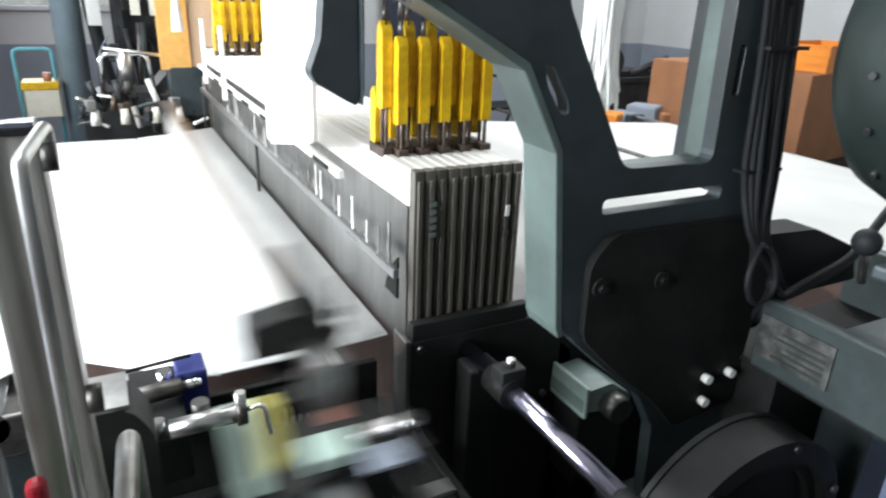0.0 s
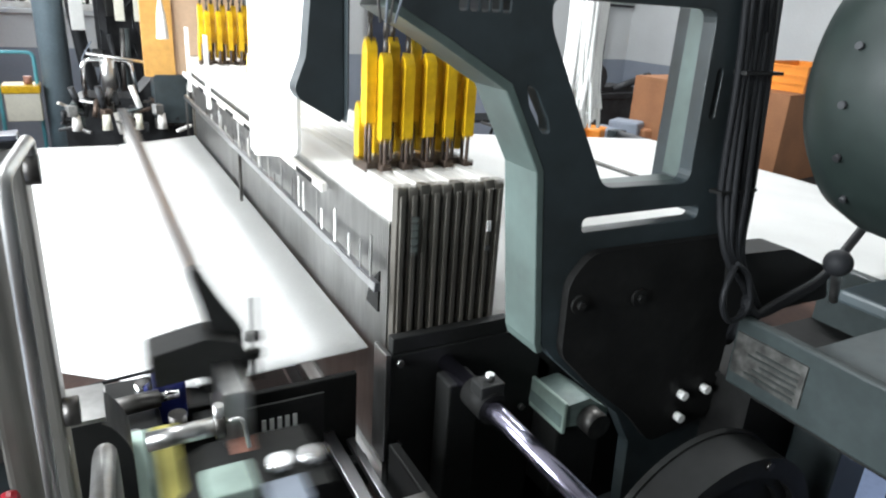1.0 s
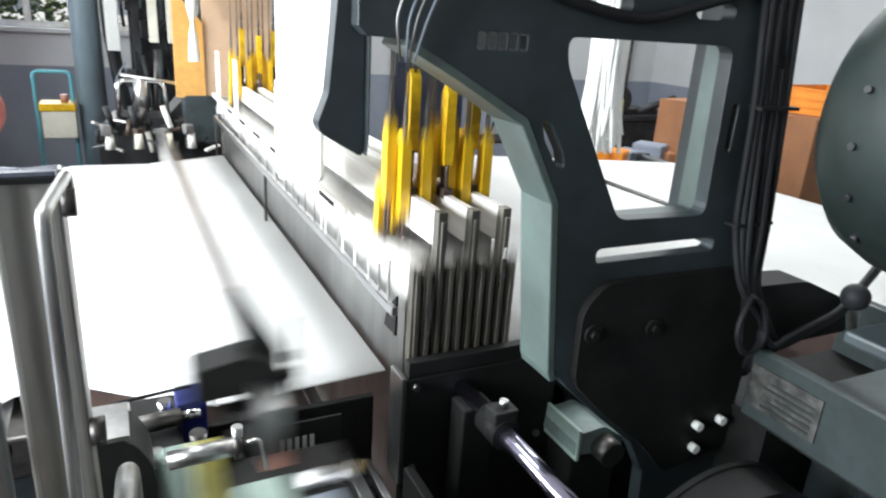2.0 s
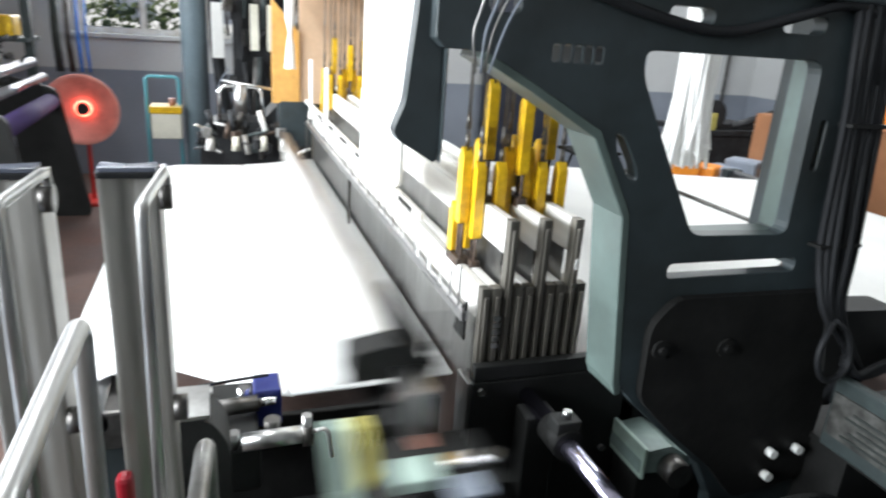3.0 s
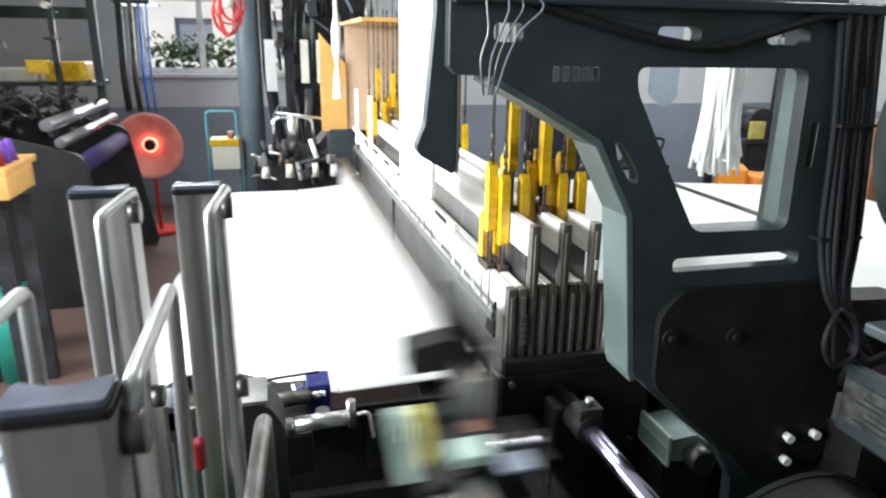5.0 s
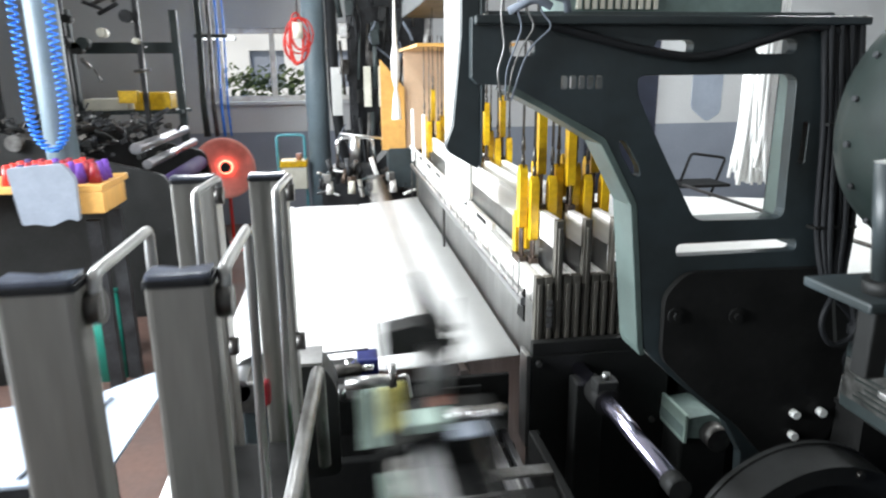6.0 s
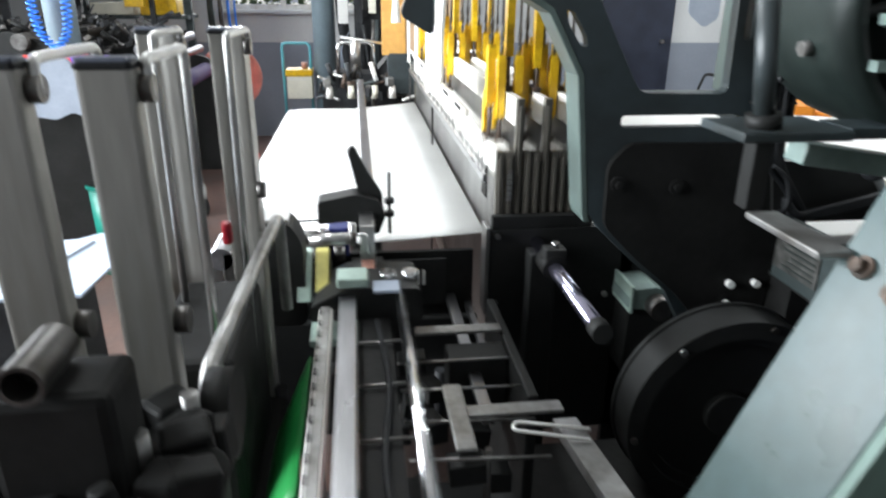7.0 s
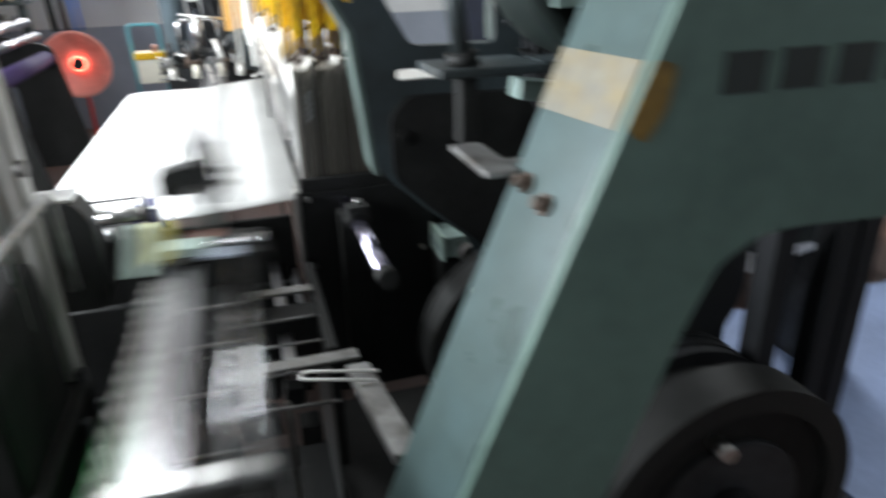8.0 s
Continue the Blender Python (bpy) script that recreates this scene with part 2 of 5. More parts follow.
def soften(pts, r, n=4):
    """Rounds the corners of an outline."""
    out = []
    for i, b in enumerate(pts):
        a, c = Vector(pts[i - 1]), Vector(pts[(i + 1) % len(pts)])
        b = Vector(b)
        u, v = a - b, c - b
        k = min(r, u.length * 0.45, v.length * 0.45)
        s, e = b + u.normalized() * k, b + v.normalized() * k
        out += [tuple((1 - f) ** 2 * s + 2 * f * (1 - f) * b + f * f * e) for f in [j / n for j in range(n + 1)]]
    return out


def mesh_of(name, bm, material, bevel=0.0):
    me = bpy.data.meshes.new(name)
    bmesh.ops.recalc_face_normals(bm, faces=bm.faces[:])
    bm.to_mesh(me)
    bm.free()
    me.materials.append(material)
    return me


def part(name, bm, material, parent, label="", bevel=0.0):
    ob = new(name, mesh_of(name, bm, material))
    ob.parent = parent
    if label:
        tagged(ob, label)
    if bevel:
        mod = ob.modifiers.new("edge", "BEVEL")
        mod.width, mod.segments, mod.limit_method, mod.angle_limit = bevel, 2, "ANGLE", radians(40)
        mod.harden_normals = False
    return ob


def thing(name, label, category, group="", kind="", at=(0, 0, 0)):
    ob = new(name)
    ob.empty_display_size = 0.05
    ob.location = at
    return tagged(ob, label, category, group, kind)


def solid(name, bm, material, label, category, group="", kind="", bevel=0.0):
    ob = part(name, bm, material, None, "", bevel)
    return tagged(ob, label, category, group, kind)


def hoop(bm, x, z, r0, r1, y0, y1, seg=72):
    """A round ring with an axis along y, smooth on its curved faces."""
    loops = [[bm.verts.new((x + r * math.cos(2 * math.pi * k / seg), y, z + r * math.sin(2 * math.pi * k / seg))) for k in range(seg)] for r, y in ((r0, y0), (r1, y0), (r1, y1), (r0, y1))]
    for n, (a, b) in enumerate(zip(loops, loops[1:] + loops[:1])):
        for k in range(seg):
            bm.faces.new((a[k], a[(k + 1) % seg], b[(k + 1) % seg], b[k])).smooth = n in (1, 3)
    for k in range(seg):
        for lp in loops:
            e = bm.edges.get((lp[k], lp[(k + 1) % seg]))
            if e:
                e.smooth = False
    return bm


B = bmesh.new

# ---- the hall ----
X0, X1, Y0, Y1, H = -4.0, 6.0, -4.0, 6.0, 3.3
solid("floor", box(B(), X0 - 0.2, X1 + 0.2, Y0 - 0.2, Y1 + 0.2, -0.2, 0), FLOOR, "worn red-brown painted concrete floor", "floor", kind="structure")
solid("ceiling", box(B(), X0 - 0.2, X1 + 0.2, Y0 - 0.2, Y1 + 0.2, H, H + 0.15), CEIL, "plain pale factory ceiling", "ceiling", kind="structure")


def wall(name, axis, at, u0, u1, holes, out):
    """A plastered wall with a blue-grey painted lower part; window openings go through it."""
    dado = 0.98
    loops = [[(a, c), (b, c), (b, d), (a, d)] for a, b, c, d in holes]
    w = solid(name, slab(B(), [(u0, dado), (u1, dado), (u1, H), (u0, H)], loops, at, at + out, axis), WALL, "white painted wall above a blue-grey dado", "wall", kind="structure")
    low = B()
    if axis == "y":
        box(low, u0, u1, min(at, at + out), max(at, at + out), 0, dado)
    else:
        box(low, min(at, at + out), max(at, at + out), u0, u1, 0, dado)
    part("dado", low, DADO, w, "blue-grey painted lower wall")
    return w


FARWIN = (-1.58, 0.1, 1.3, 2.02)
SIDEWIN = (-2.1, 2.7, 1.4, 2.9)
wall_north = wall("wall_north", "y", Y1, X0, X1, [FARWIN], 0.18)
wall_south = wall("wall_south", "y", Y0, X0, X1, [], -0.18)
wall_west = wall("wall_west", "x", X0, Y0, Y1, [SIDEWIN], -0.18)
wall_east = wall("wall_east", "x", X1, Y0, Y1, [], 0.18)


def window(name, axis, at, u0, u1, z0, z1, panes):
    w = thing(name, "aluminium framed sliding window above a sill", "window", kind="structure")
    place = (lambda bm, a, b, c, d, k0, k1: box(bm, a, b, at + k0, at + k1, c, d)) if axis == "y" else (lambda bm, a, b, c, d, k0, k1: box(bm, at - k1, at - k0, a, b, c, d))
    f = B()
    place(f, u0, u1, z0, z0 + 0.05, 0.03, 0.11)
    place(f, u0, u1, z1 - 0.05, z1, 0.03, 0.11)
    step = (u1 - u0) / panes
    for i in range(panes + 1):
        c = min(max(u0 + i * step, u0 + 0.025), u1 - 0.025)
        place(f, c - 0.025, c + 0.025, z0 + 0.05, z1 - 0.05, 0.03, 0.11)
    part("window_frame", f, ALU, w, bevel=0.003)
    for i in range(panes):
        g = B()
        place(g, u0 + i * step + 0.03, u0 + (i + 1) * step - 0.03, z0 + 0.05, z1 - 0.05, 0.065, 0.071)
        p = part("pane", g, GLASS, w)
        p.visible_shadow = False
    s = B()
    place(s, u0 - 0.05, u1 + 0.05, z0 - 0.04, z0 - 0.002, -0.06, 0.05)
    part("window_sill", s, WALL, w, bevel=0.004)
    return w


window("window_1", "y", Y1, *FARWIN[:2], *FARWIN[2:], 3)
window("window_2", "x", X0, *SIDEWIN[:2], *SIDEWIN[2:], 4)
solid("ground", box(B(), -60, 60, 6.4, 70, -0.12, -0.1), TERRA, "pale paved yard outside the windows", "ground", kind="structure")
random.seed(4)
for i in range(9):
    bm = B()
    cx, cy = -5.6 + i * 0.62 + random.uniform(-0.2, 0.2), 8.2 + random.uniform(-0.3, 0.5)
    for k in range(420):
        u, v = random.uniform(0, 6.283), random.uniform(-0.5, 1)
        rr = random.uniform(0.6, 1.0) * 0.62
        c = T((cx + rr * math.cos(u) * math.sqrt(max(0, 1 - v * v)), cy + rr * math.sin(u) * math.sqrt(max(0, 1 - v * v)), 1.12 + 0.95 * rr * v))
        s = random.uniform(0.03, 0.065)
        a = T((random.gauss(0, 1), random.gauss(0, 1), random.gauss(0, 1))).normalized()
        b = a.orthogonal().normalized() * s
        e = a.cross(b)
        bm.faces.new([bm.verts.new(c + q) for q in (b, e * 0.6, -b, -e * 0.6)])
    rod(bm, (cx, cy, -0.1), (cx, cy, 0.8), 0.05, 8, 0.02)
    solid("shrub", bm, LEAFM, "green shrub in the yard outside the window", "shrub", group="shrubs outside")

ho = thing("apartment_building", "pale apartment building beyond the yard", "building", at=(-6, 26, 0))
part("wall", slab(B(), [(-9, -0.1), (14, -0.1), (14, 7.5), (-9, 7.5)], [[(x, z), (x + 1.3, z), (x + 1.3, z + 1.4), (x, z + 1.4)] for x in (-8, -5.4, -2.8, -0.2, 2.4, 5, 7.6, 10.2) for z in (1.0, 4.2)], 0, 0.3), FACADE, ho)
for x in (-8, -5.4, -2.8, -0.2, 2.4, 5, 7.6, 10.2):
    for z in (1.0, 4.2):
        part("window", box(B(), x, x + 1.3, 0.2, 0.22, z, z + 1.4), DADO, ho)
part("roof", box(B(), -9.3, 14.3, -0.4, 6, 7.501, 7.8), DADO, ho)

# ---- steel column ----
col = thing("column", "slate-blue painted round steel column with cables", "column", kind="structure", at=(-0.545, 4.3, 0))
part("shaft", rod(B(), (0, 0, 0), (0, 0, H), 0.09, 28), COLUMN, col)
part("base_plate", box(B(), -0.17, 0.17, -0.17, 0.17, 0, 0.02), COLUMN, col, bevel=0.003)
part("cable_duct", bent(B(), [(0.2, -0.02, 0), (0.2, -0.02, 0.9), (0.17, -0.03, 1.1), (0.14, -0.03, 1.4), (0.14, 0, H)], 0.045, 12), RUBBER, col, "black corrugated cable hose")
part("switch_plate", box(B(), 0.12, 0.2, -0.16, -0.11, 1.25, 1.62), WHITE, col, "white switch strip", bevel=0.004)

# ---- the loom: cloth and warp ----
CY0, CY1 = 0.14, 2.13


def selvedge(x):
    """The near edge of the cloth, drawn in by the temple towards the breast beam."""
    return 0.1 + 0.025 * min(1.0, max(0.0, -x / 0.3)) + 0.155 * min(1.0, max(0.0, (-0.3 - x) / 0.23)) ** 1.2


def sheet(name, prof, y0, y1, material, label, category, thick=0.003, ny=40, sag=0.0):
    """Cloth or warp drawn over a profile in x and z, from selvedge to selvedge."""
    bm = B()
    rows = []
    near = lambda x, y: y(x) if callable(y) else y
    for layer in (0, -thick):
        grid = [[bm.verts.new((x, near(x, y0) + (y1 - near(x, y0)) * j / ny, z + layer + (sag * noise.noise(T((x * 3, j * 0.21, 2))) if sag else 0))) for j in range(ny + 1)] for x, z in prof]
        rows.append(grid)
        for a, b in zip(grid, grid[1:]):
            for j in range(ny):
                bm.faces.new((a[j], a[j + 1], b[j + 1], b[j])).smooth = True
    top, low = rows
    for i in range(len(prof) - 1):
        for j in (0, ny):
            bm.faces.new((top[i][j], top[i + 1][j], low[i + 1][j], low[i][j]))
    for i in (0, len(prof) - 1):
        for j in range(ny):
            bm.faces.new((top[i][j], top[i][j + 1], low[i][j + 1], low[i][j]))
    return solid(name, bm, material, label, category)


breast = [(-0.30 - 0.025 * i, 0.921) for i in range(12)] + [(-0.6, 0.9195), (-0.625, 0.915), (-0.65, 0.905), (-0.672, 0.888), (-0.688, 0.864), (-0.698, 0.83), (-0.702, 0.75), (-0.705, 0.6), (-0.71, 0.5)]
sheet("woven_cloth", breast, selvedge, CY1, FABRIC, "fresh white woven cloth running over the breast beam", "cloth", sag=0.002)
sheet("front_warp", [(-0.304, 0.9225), (-0.2, 0.93), (-0.1, 0.94), (0.0, 0.95)], selvedge, CY1, WARP, "white warp yarns between cloth and harness", "warp yarns")
back = [(0.21, 0.955), (0.5, 0.945), (1.0, 0.915), (1.6, 0.875), (2.3, 0.835), (2.8, 0.805), (2.87, 0.79), (2.9, 0.75), (2.9, 0.5), (2.8, 0.4)]
sheet("back_warp", back, CY0 - 0.1, CY1 + 0.1, WARP, "wide white warp sheet behind the harness", "warp yarns", sag=0.004)
bb = thing("breast_beam", "dark steel breast beam under the cloth", "loom beam")
part("beam", box(B(), -0.655, -0.58, 0.2, 2.3, 0.8, 0.88), OILY, bb, bevel=0.006)
part("roller", rod(B(), (-0.655, 0.2, 0.86), (-0.655, 2.3, 0.86), 0.03, 20), STEEL_Y, bb)
for y in (0.25, 2.25):
    part("leg", box(B(), -0.65, -0.58, y - 0.04, y + 0.04, 0, 0.8), DKGREEN, bb, bevel=0.004)
roll = thing("cloth_roll", "thick roll of finished white cloth below the breast beam", "cloth roll")
part("cloth", rod(B(), (-0.8, 0.1, 0.42), (-0.8, 2.2, 0.42), 0.13, 40), FABRIC, roll)
part("core", rod(B(), (-0.8, -0.1, 0.42), (-0.8, 2.55, 0.42), 0.04, 16), STEEL_Y, roll)
for y in (-0.06, 2.5):
    part("bearing", box(B(), -0.87, -0.73, y - 0.03, y + 0.03, 0, 0.47), DKGREEN, roll, bevel=0.005)
wb = thing("whip_roller", "steel whip roller carrying the warp sheet", "roller")
part("roller", rod(B(), (2.83, -0.1, 0.765), (2.83, 2.6, 0.765), 0.035, 20), STEEL_Y, wb)
for y in (-0.07, 2.56):
    part("bracket", box(B(), 2.77, 2.89, y - 0.03, y + 0.03, 0, 0.8), DKGREEN, wb, bevel=0.004)
solid("lease_rod", rod(B(), (1.75, 0.9, 0.876), (1.75, 2.6, 0.876), 0.009, 12), OILY, "dark lease rod lying across the warp", "rod")

# ---- harness ----
PITCH = 0.0205
MOVING = (0, 1, 3, 4, 6, 7, 9)


def heddle_frame(tall):
    f = thing("heddle_frame", "steel heddle frame with yellow hanger hooks", "heddle frame", group="heddle frames of the harness")
    w = 0.0085
    part("top_rail", box(B(), -w, w, 0.02, 2.16, 1.222, 1.283), ALU, f, "pale aluminium rail", bevel=0.0015)
    part("bottom_rail", box(B(), -w, w, 0.02, 2.16, 0.66, 0.72), ALU, f, bevel=0.0015)
    for y in (0.0, 2.16):
        s = B()
        box(s, -w, w, y, y + 0.02, 0.64, 1.285)
        box(s, -w * 0.45, w * 0.45, y - 0.006, y, 0.66, 1.27)
        part("side_stave", s, STAVE, f, "worn dark steel side stave", bevel=0.001)
    h = B()
    for i in range(270):
        y = 0.045 + i * 0.0078
        box(h, -0.0012, 0.0012, y, y + 0.0045, 0.72, 1.222)
    tagged(part("heddle_row", h, STEEL, f, "rows of flat steel heddles"), kind="stuff")
    for y in (0.14, 1.0, 1.85):
        y += 0.01 if tall else -0.01
        z0 = 1.36 if tall else 1.335
        c = B()
        for dy in (-0.009, 0.009):
            rod(c, (0, y + dy, 1.288), (0, y + dy, z0 + 0.004), 0.0036, 8)
        box(c, -0.0092, 0.0092, y - 0.02, y + 0.05, 1.276, 1.294)
        part("hook_socket", c, SOCKET, f, "brown oiled hook socket", bevel=0.001)
        hk = B()
        top = 1.505 if tall else 1.482
        side = [(y - 0.013, z0), (y + 0.013, z0), (y + 0.013, top - 0.1), (y + 0.0095, top - 0.09), (y + 0.013, top - 0.08), (y + 0.013, top - 0.018), (y, top), (y - 0.013, top - 0.018), (y - 0.013, z0 + 0.03)]
        slab(hk, soften(side, 0.005, 3), [], -0.0092, 0.0092, "x")
        part("hanger_hook", hk, YELLOW, f, "yellow plastic hanger hook", bevel=0.0012)
        lk = B()
        z1 = 1.295 if tall else 1.305
        side = [(y + 0.022, z1), (y + 0.046, z1), (y + 0.046, z1 + 0.085), (y + 0.034, z1 + 0.1), (y + 0.022, z1 + 0.085)]
        slab(lk, soften(side, 0.005, 3), [], -0.0085, 0.0085, "x")
        part("lower_hook", lk, YELLOW, f, "yellow plastic lower hook", bevel=0.0012)
        tb = B()
        rod(tb, (0, y, top - 0.002), (0, y, top + 0.02), 0.0045, 10)
        rod(tb, (0, y, top + 0.03), (0, y, top + 0.06), 0.0055, 10, 0.0035)
        part("turnbuckle", tb, OILY, f, "dark wire turnbuckle")
        wv = B()
        for dy in (-0.005, 0.005):
            rod(wv, (0, y + dy, 1.48), (0, y + dy, 1.86), 0.0016, 6)
        part("lifting_wire", wv, OILY, f)
    return f


kinds = [heddle_frame(True), heddle_frame(False)]
frames = kinds + [copy_thing(kinds[i % 2], pose(0, 0, 0)) for i in range(2, 10)]
br_ = B()
for k in range(5):
    box(br_, -0.006, 0.006, -0.0105, -0.0062, 1.176 + 0.013 * k, 1.184 + 0.013 * k)
part("clip_comb", br_, STEEL, frames[1], "pale notched steel clip")
# Pale patches paint the brightness of holes through the stave.
part("bright_hole_patch", box(B(), -0.004, 0.004, -0.009, -0.0062, 1.195, 1.215), WHITE, frames[8], "white patch painted for a bright hole", bevel=0.001)
part("bright_hole_patch", box(B(), -0.004, 0.004, -0.009, -0.0062, 1.16, 1.168), STEEL, frames[8])
for i, f in enumerate(frames):
    f.location.x = 0.012 + i * PITCH
ws = thing("striped_plate", "dark plate with a row of white bars below the warp", "plate")
part("plate", box(B(), -0.26, -0.1, 0.055, 0.06, 0.78, 0.9), BLACK, ws)
for k in range(5):
    part("bar", box(B(), -0.212 + k * 0.0135, -0.2045 + k * 0.0135, 0.052, 0.0548, 0.835, 0.872), WHITE, ws)
hb = thing("harness_guide", "black oily harness guide block carrying the staves", "loom part")
part("block", slab(B(), [(-0.012, 1.0), (0.235, 1.0), (0.335, 0.905), (0.345, 0.8), (0.345, 0.45), (-0.012, 0.45)], [], -0.03, -0.004), BLACK, hb, bevel=0.004)
part("edge_strip", box(B(), -0.022, -0.0125, -0.034, 0.02, 0.79, 1.005), STEEL, hb, bevel=0.0015)
part("comb", box(B(), -0.008, 0.225, -0.028, -0.008, 1.001, 1.03), BLACK, hb, bevel=0.002)
for x, z in ((0.005, 0.985), (0.005, 0.82), (0.27, 0.83), (0.3, 0.87)):
    part("bolt", rod(B(), (x, -0.031, z), (x, -0.038, z), 0.007, 6), STEEL, hb)
gb2 = thing("front_guide_rail", "grey steel rail along the front of the harness", "loom rail")
part("rail", box(B(), -0.024, -0.012, 0.3, 2.2, 1.197, 1.215), ALU, gb2, bevel=0.002)
part("lower_rail", box(B(), -0.024, -0.012, 0.02, 2.2, 1.098, 1.116), STEEL_Y, gb2, bevel=0.002)
for k in range(7):
    y = 0.36 + 0.26 * k
    part("slot", box(B(), -0.0262, -0.0242, y, y + 0.11, 1.2, 1.21), GRIME, gb2)
random.seed(17)
for k in range(34):
    y = 0.04 + 0.062 * k + random.uniform(-0.02, 0.02)
    part("heddle_clip", box(B(), -0.0225, -0.0205, y, y + random.uniform(0.003, 0.008), 1.118, random.uniform(1.14, 1.195)), random.choice((STEEL, STRIP, ALU)), gb2)
# Black triangle puts the shadow of the end gap into a shape.
part("end_gap_shade", slab(B(), [(0.022, 1.06), (0.022, 1.135), (0.06, 1.1), (0.075, 1.06)], [], -0.016, -0.012, "x"), GRIME, gb2, "black triangle for the shade in the end gap")
for y in (1.1, 2.18):
    part("stanchion", box(B(), -0.022, -0.014, y, y + 0.012, 0.5, 1.098), OILY, gb2)

# ---- side frame with the window ----
sf = thing("loom_gantry", "dark green-grey cast side frame with a large opening", "loom frame")
outline = [(0.136, 1.1), (0.105, 1.364), (0.043, 1.475), (-0.055, 1.529), (-0.124, 1.563), (-0.172, 1.565), (-0.182, 1.575), (-0.182, 1.666), (0.484, 1.666), (0.489, 1.45), (0.497, 1.26), (0.535, 1.08), (0.54, 0.86), (0.51, 0.62), (0.37, 0.6), (0.355, 0.86), (0.315, 0.93), (0.235, 1.0), (0.165, 1.065)]
holes = [soften([(0.092, 1.576), (0.376, 1.576), (0.383, 1.327), (0.214, 1.331), (0.152, 1.44), (0.094, 1.545)], 0.018),
         rounded(0.184, 0.415, 1.267, 1.289, 0.008), rounded(0.117, 0.184, 1.61, 1.631, 0.009), rounded(0.295, 0.368, 1.609, 1.632, 0.009),
         soften([(0.066, 1.474), (0.078, 1.47), (0.104, 1.43), (0.108, 1.412), (0.096, 1.412), (0.072, 1.448)], 0.006),
         rounded(0.398, 0.41, 1.424, 1.496, 0.005), rounded(-0.122, -0.082, 1.607, 1.631, 0.008)]
for i in range(5):
    holes.append(rounded(-0.037 + i * 0.0145, -0.0265 + i * 0.0145, 1.556, 1.577, 0.003, 2))
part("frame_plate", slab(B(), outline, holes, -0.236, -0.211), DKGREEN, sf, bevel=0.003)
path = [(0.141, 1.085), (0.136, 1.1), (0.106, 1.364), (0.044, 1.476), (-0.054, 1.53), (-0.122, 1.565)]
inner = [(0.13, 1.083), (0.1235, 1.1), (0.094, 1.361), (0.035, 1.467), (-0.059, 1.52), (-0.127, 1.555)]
# Flange and rim: plate enamel in a paler tone, standing for side light.
part("flange", slab(B(), path + inner[::-1], [], -0.237, -0.158), GREEN_LIT, sf, "flange face, lit side put in as paler green", bevel=0.002)
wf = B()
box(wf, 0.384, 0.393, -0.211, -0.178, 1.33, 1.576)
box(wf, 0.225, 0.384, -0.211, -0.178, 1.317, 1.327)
part("opening_rim", wf, GREEN_LIT, sf, "rim of the opening, lit side put in as paler green")
part("top_lip", box(B(), -0.18, 0.487, -0.256, -0.2365, 1.653, 1.667), DKGREEN, sf, bevel=0.003)
part("side_post", box(B(), 0.42, 0.48, -0.2105, -0.12, 1.27, 1.66), DKGREEN, sf, bevel=0.004)
part("cover_plate", slab(B(), soften([(0.163, 1.2), (0.2, 1.24), (0.5, 1.235), (0.54, 1.08), (0.53, 0.88), (0.39, 0.86), (0.33, 0.93), (0.235, 1.01), (0.165, 1.08)], 0.02), [], -0.251, -0.2365), GRIME, sf, "black cover plate", bevel=0.003)
for x, z in ((0.184, 1.163), (0.302, 1.155)):
    s = rod(B(), (x, -0.2515, z), (x, -0.256, z), 0.015, 12)
    rod(s, (x, -0.256, z), (x, -0.262, z), 0.007, 6)
    part("bolt_head", s, GRIME, sf)
for x, z in ((0.443, 0.948), (0.499, 0.947), (0.445, 0.902)):
    part("white_cap", rod(B(), (x, -0.2515, z), (x, -0.265, z), 0.0082, 12), WHITE, sf, "white plastic cap")
part("leg", box(B(), 0.37, 0.51, -0.22, -0.1, 0, 0.605), DKGREEN, sf, bevel=0.004)
part("rear_panel", box(B(), 0.3, 0.66, -0.03, -0.012, 0.2, 0.96), GRIME, sf, "black rear panel", bevel=0.003)

# cable loom on the side frame
cab = thing("cable_bundle", "bundle of black cables tied along the side frame", "cables")
for i in range(8):
    o = i * 0.0095
    part("cable", bent(B(), [(0.405 + o, -0.245 - 0.004 * (i % 2), 1.668), (0.43 + o, -0.246, 1.5), (0.44 + o, -0.25 - 0.006 * (i % 3), 1.3), (0.45 + o * 0.5, -0.275, 1.21), (0.5 + o, -0.285, 1.16 - 0.01 * i), (0.53, -0.28, 1.12 - 0.006 * i), (0.54 + o * 0.3, -0.24, 1.02)], 0.0056, 8, 0.05), RUBBER, cab)
for z in (1.49, 1.31):
    part("tie", box(B(), 0.428, 0.51, -0.262, -0.238, z, z + 0.005), BLACK, cab)
part("loop", bent(B(), [(0.46, -0.29, 1.2), (0.43, -0.3, 1.15), (0.46, -0.3, 1.1), (0.51, -0.3, 1.12), (0.5, -0.29, 1.18), (0.47, -0.285, 1.2)], 0.005, 8, 0.03), RUBBER, cab)
tc2 = thing("top_cable", "black cable drooping across the side frame", "cables")
part("cable", bent(B(), [(-0.12, -0.245, 1.668), (-0.03, -0.245, 1.645), (0.09, -0.245, 1.615), (0.2, -0.245, 1.6), (0.3, -0.246, 1.628), (0.38, -0.246, 1.652), (0.44, -0.246, 1.648), (0.465, -0.246, 1.55)], 0.007, 8, 0.06), RUBBER, tc2)

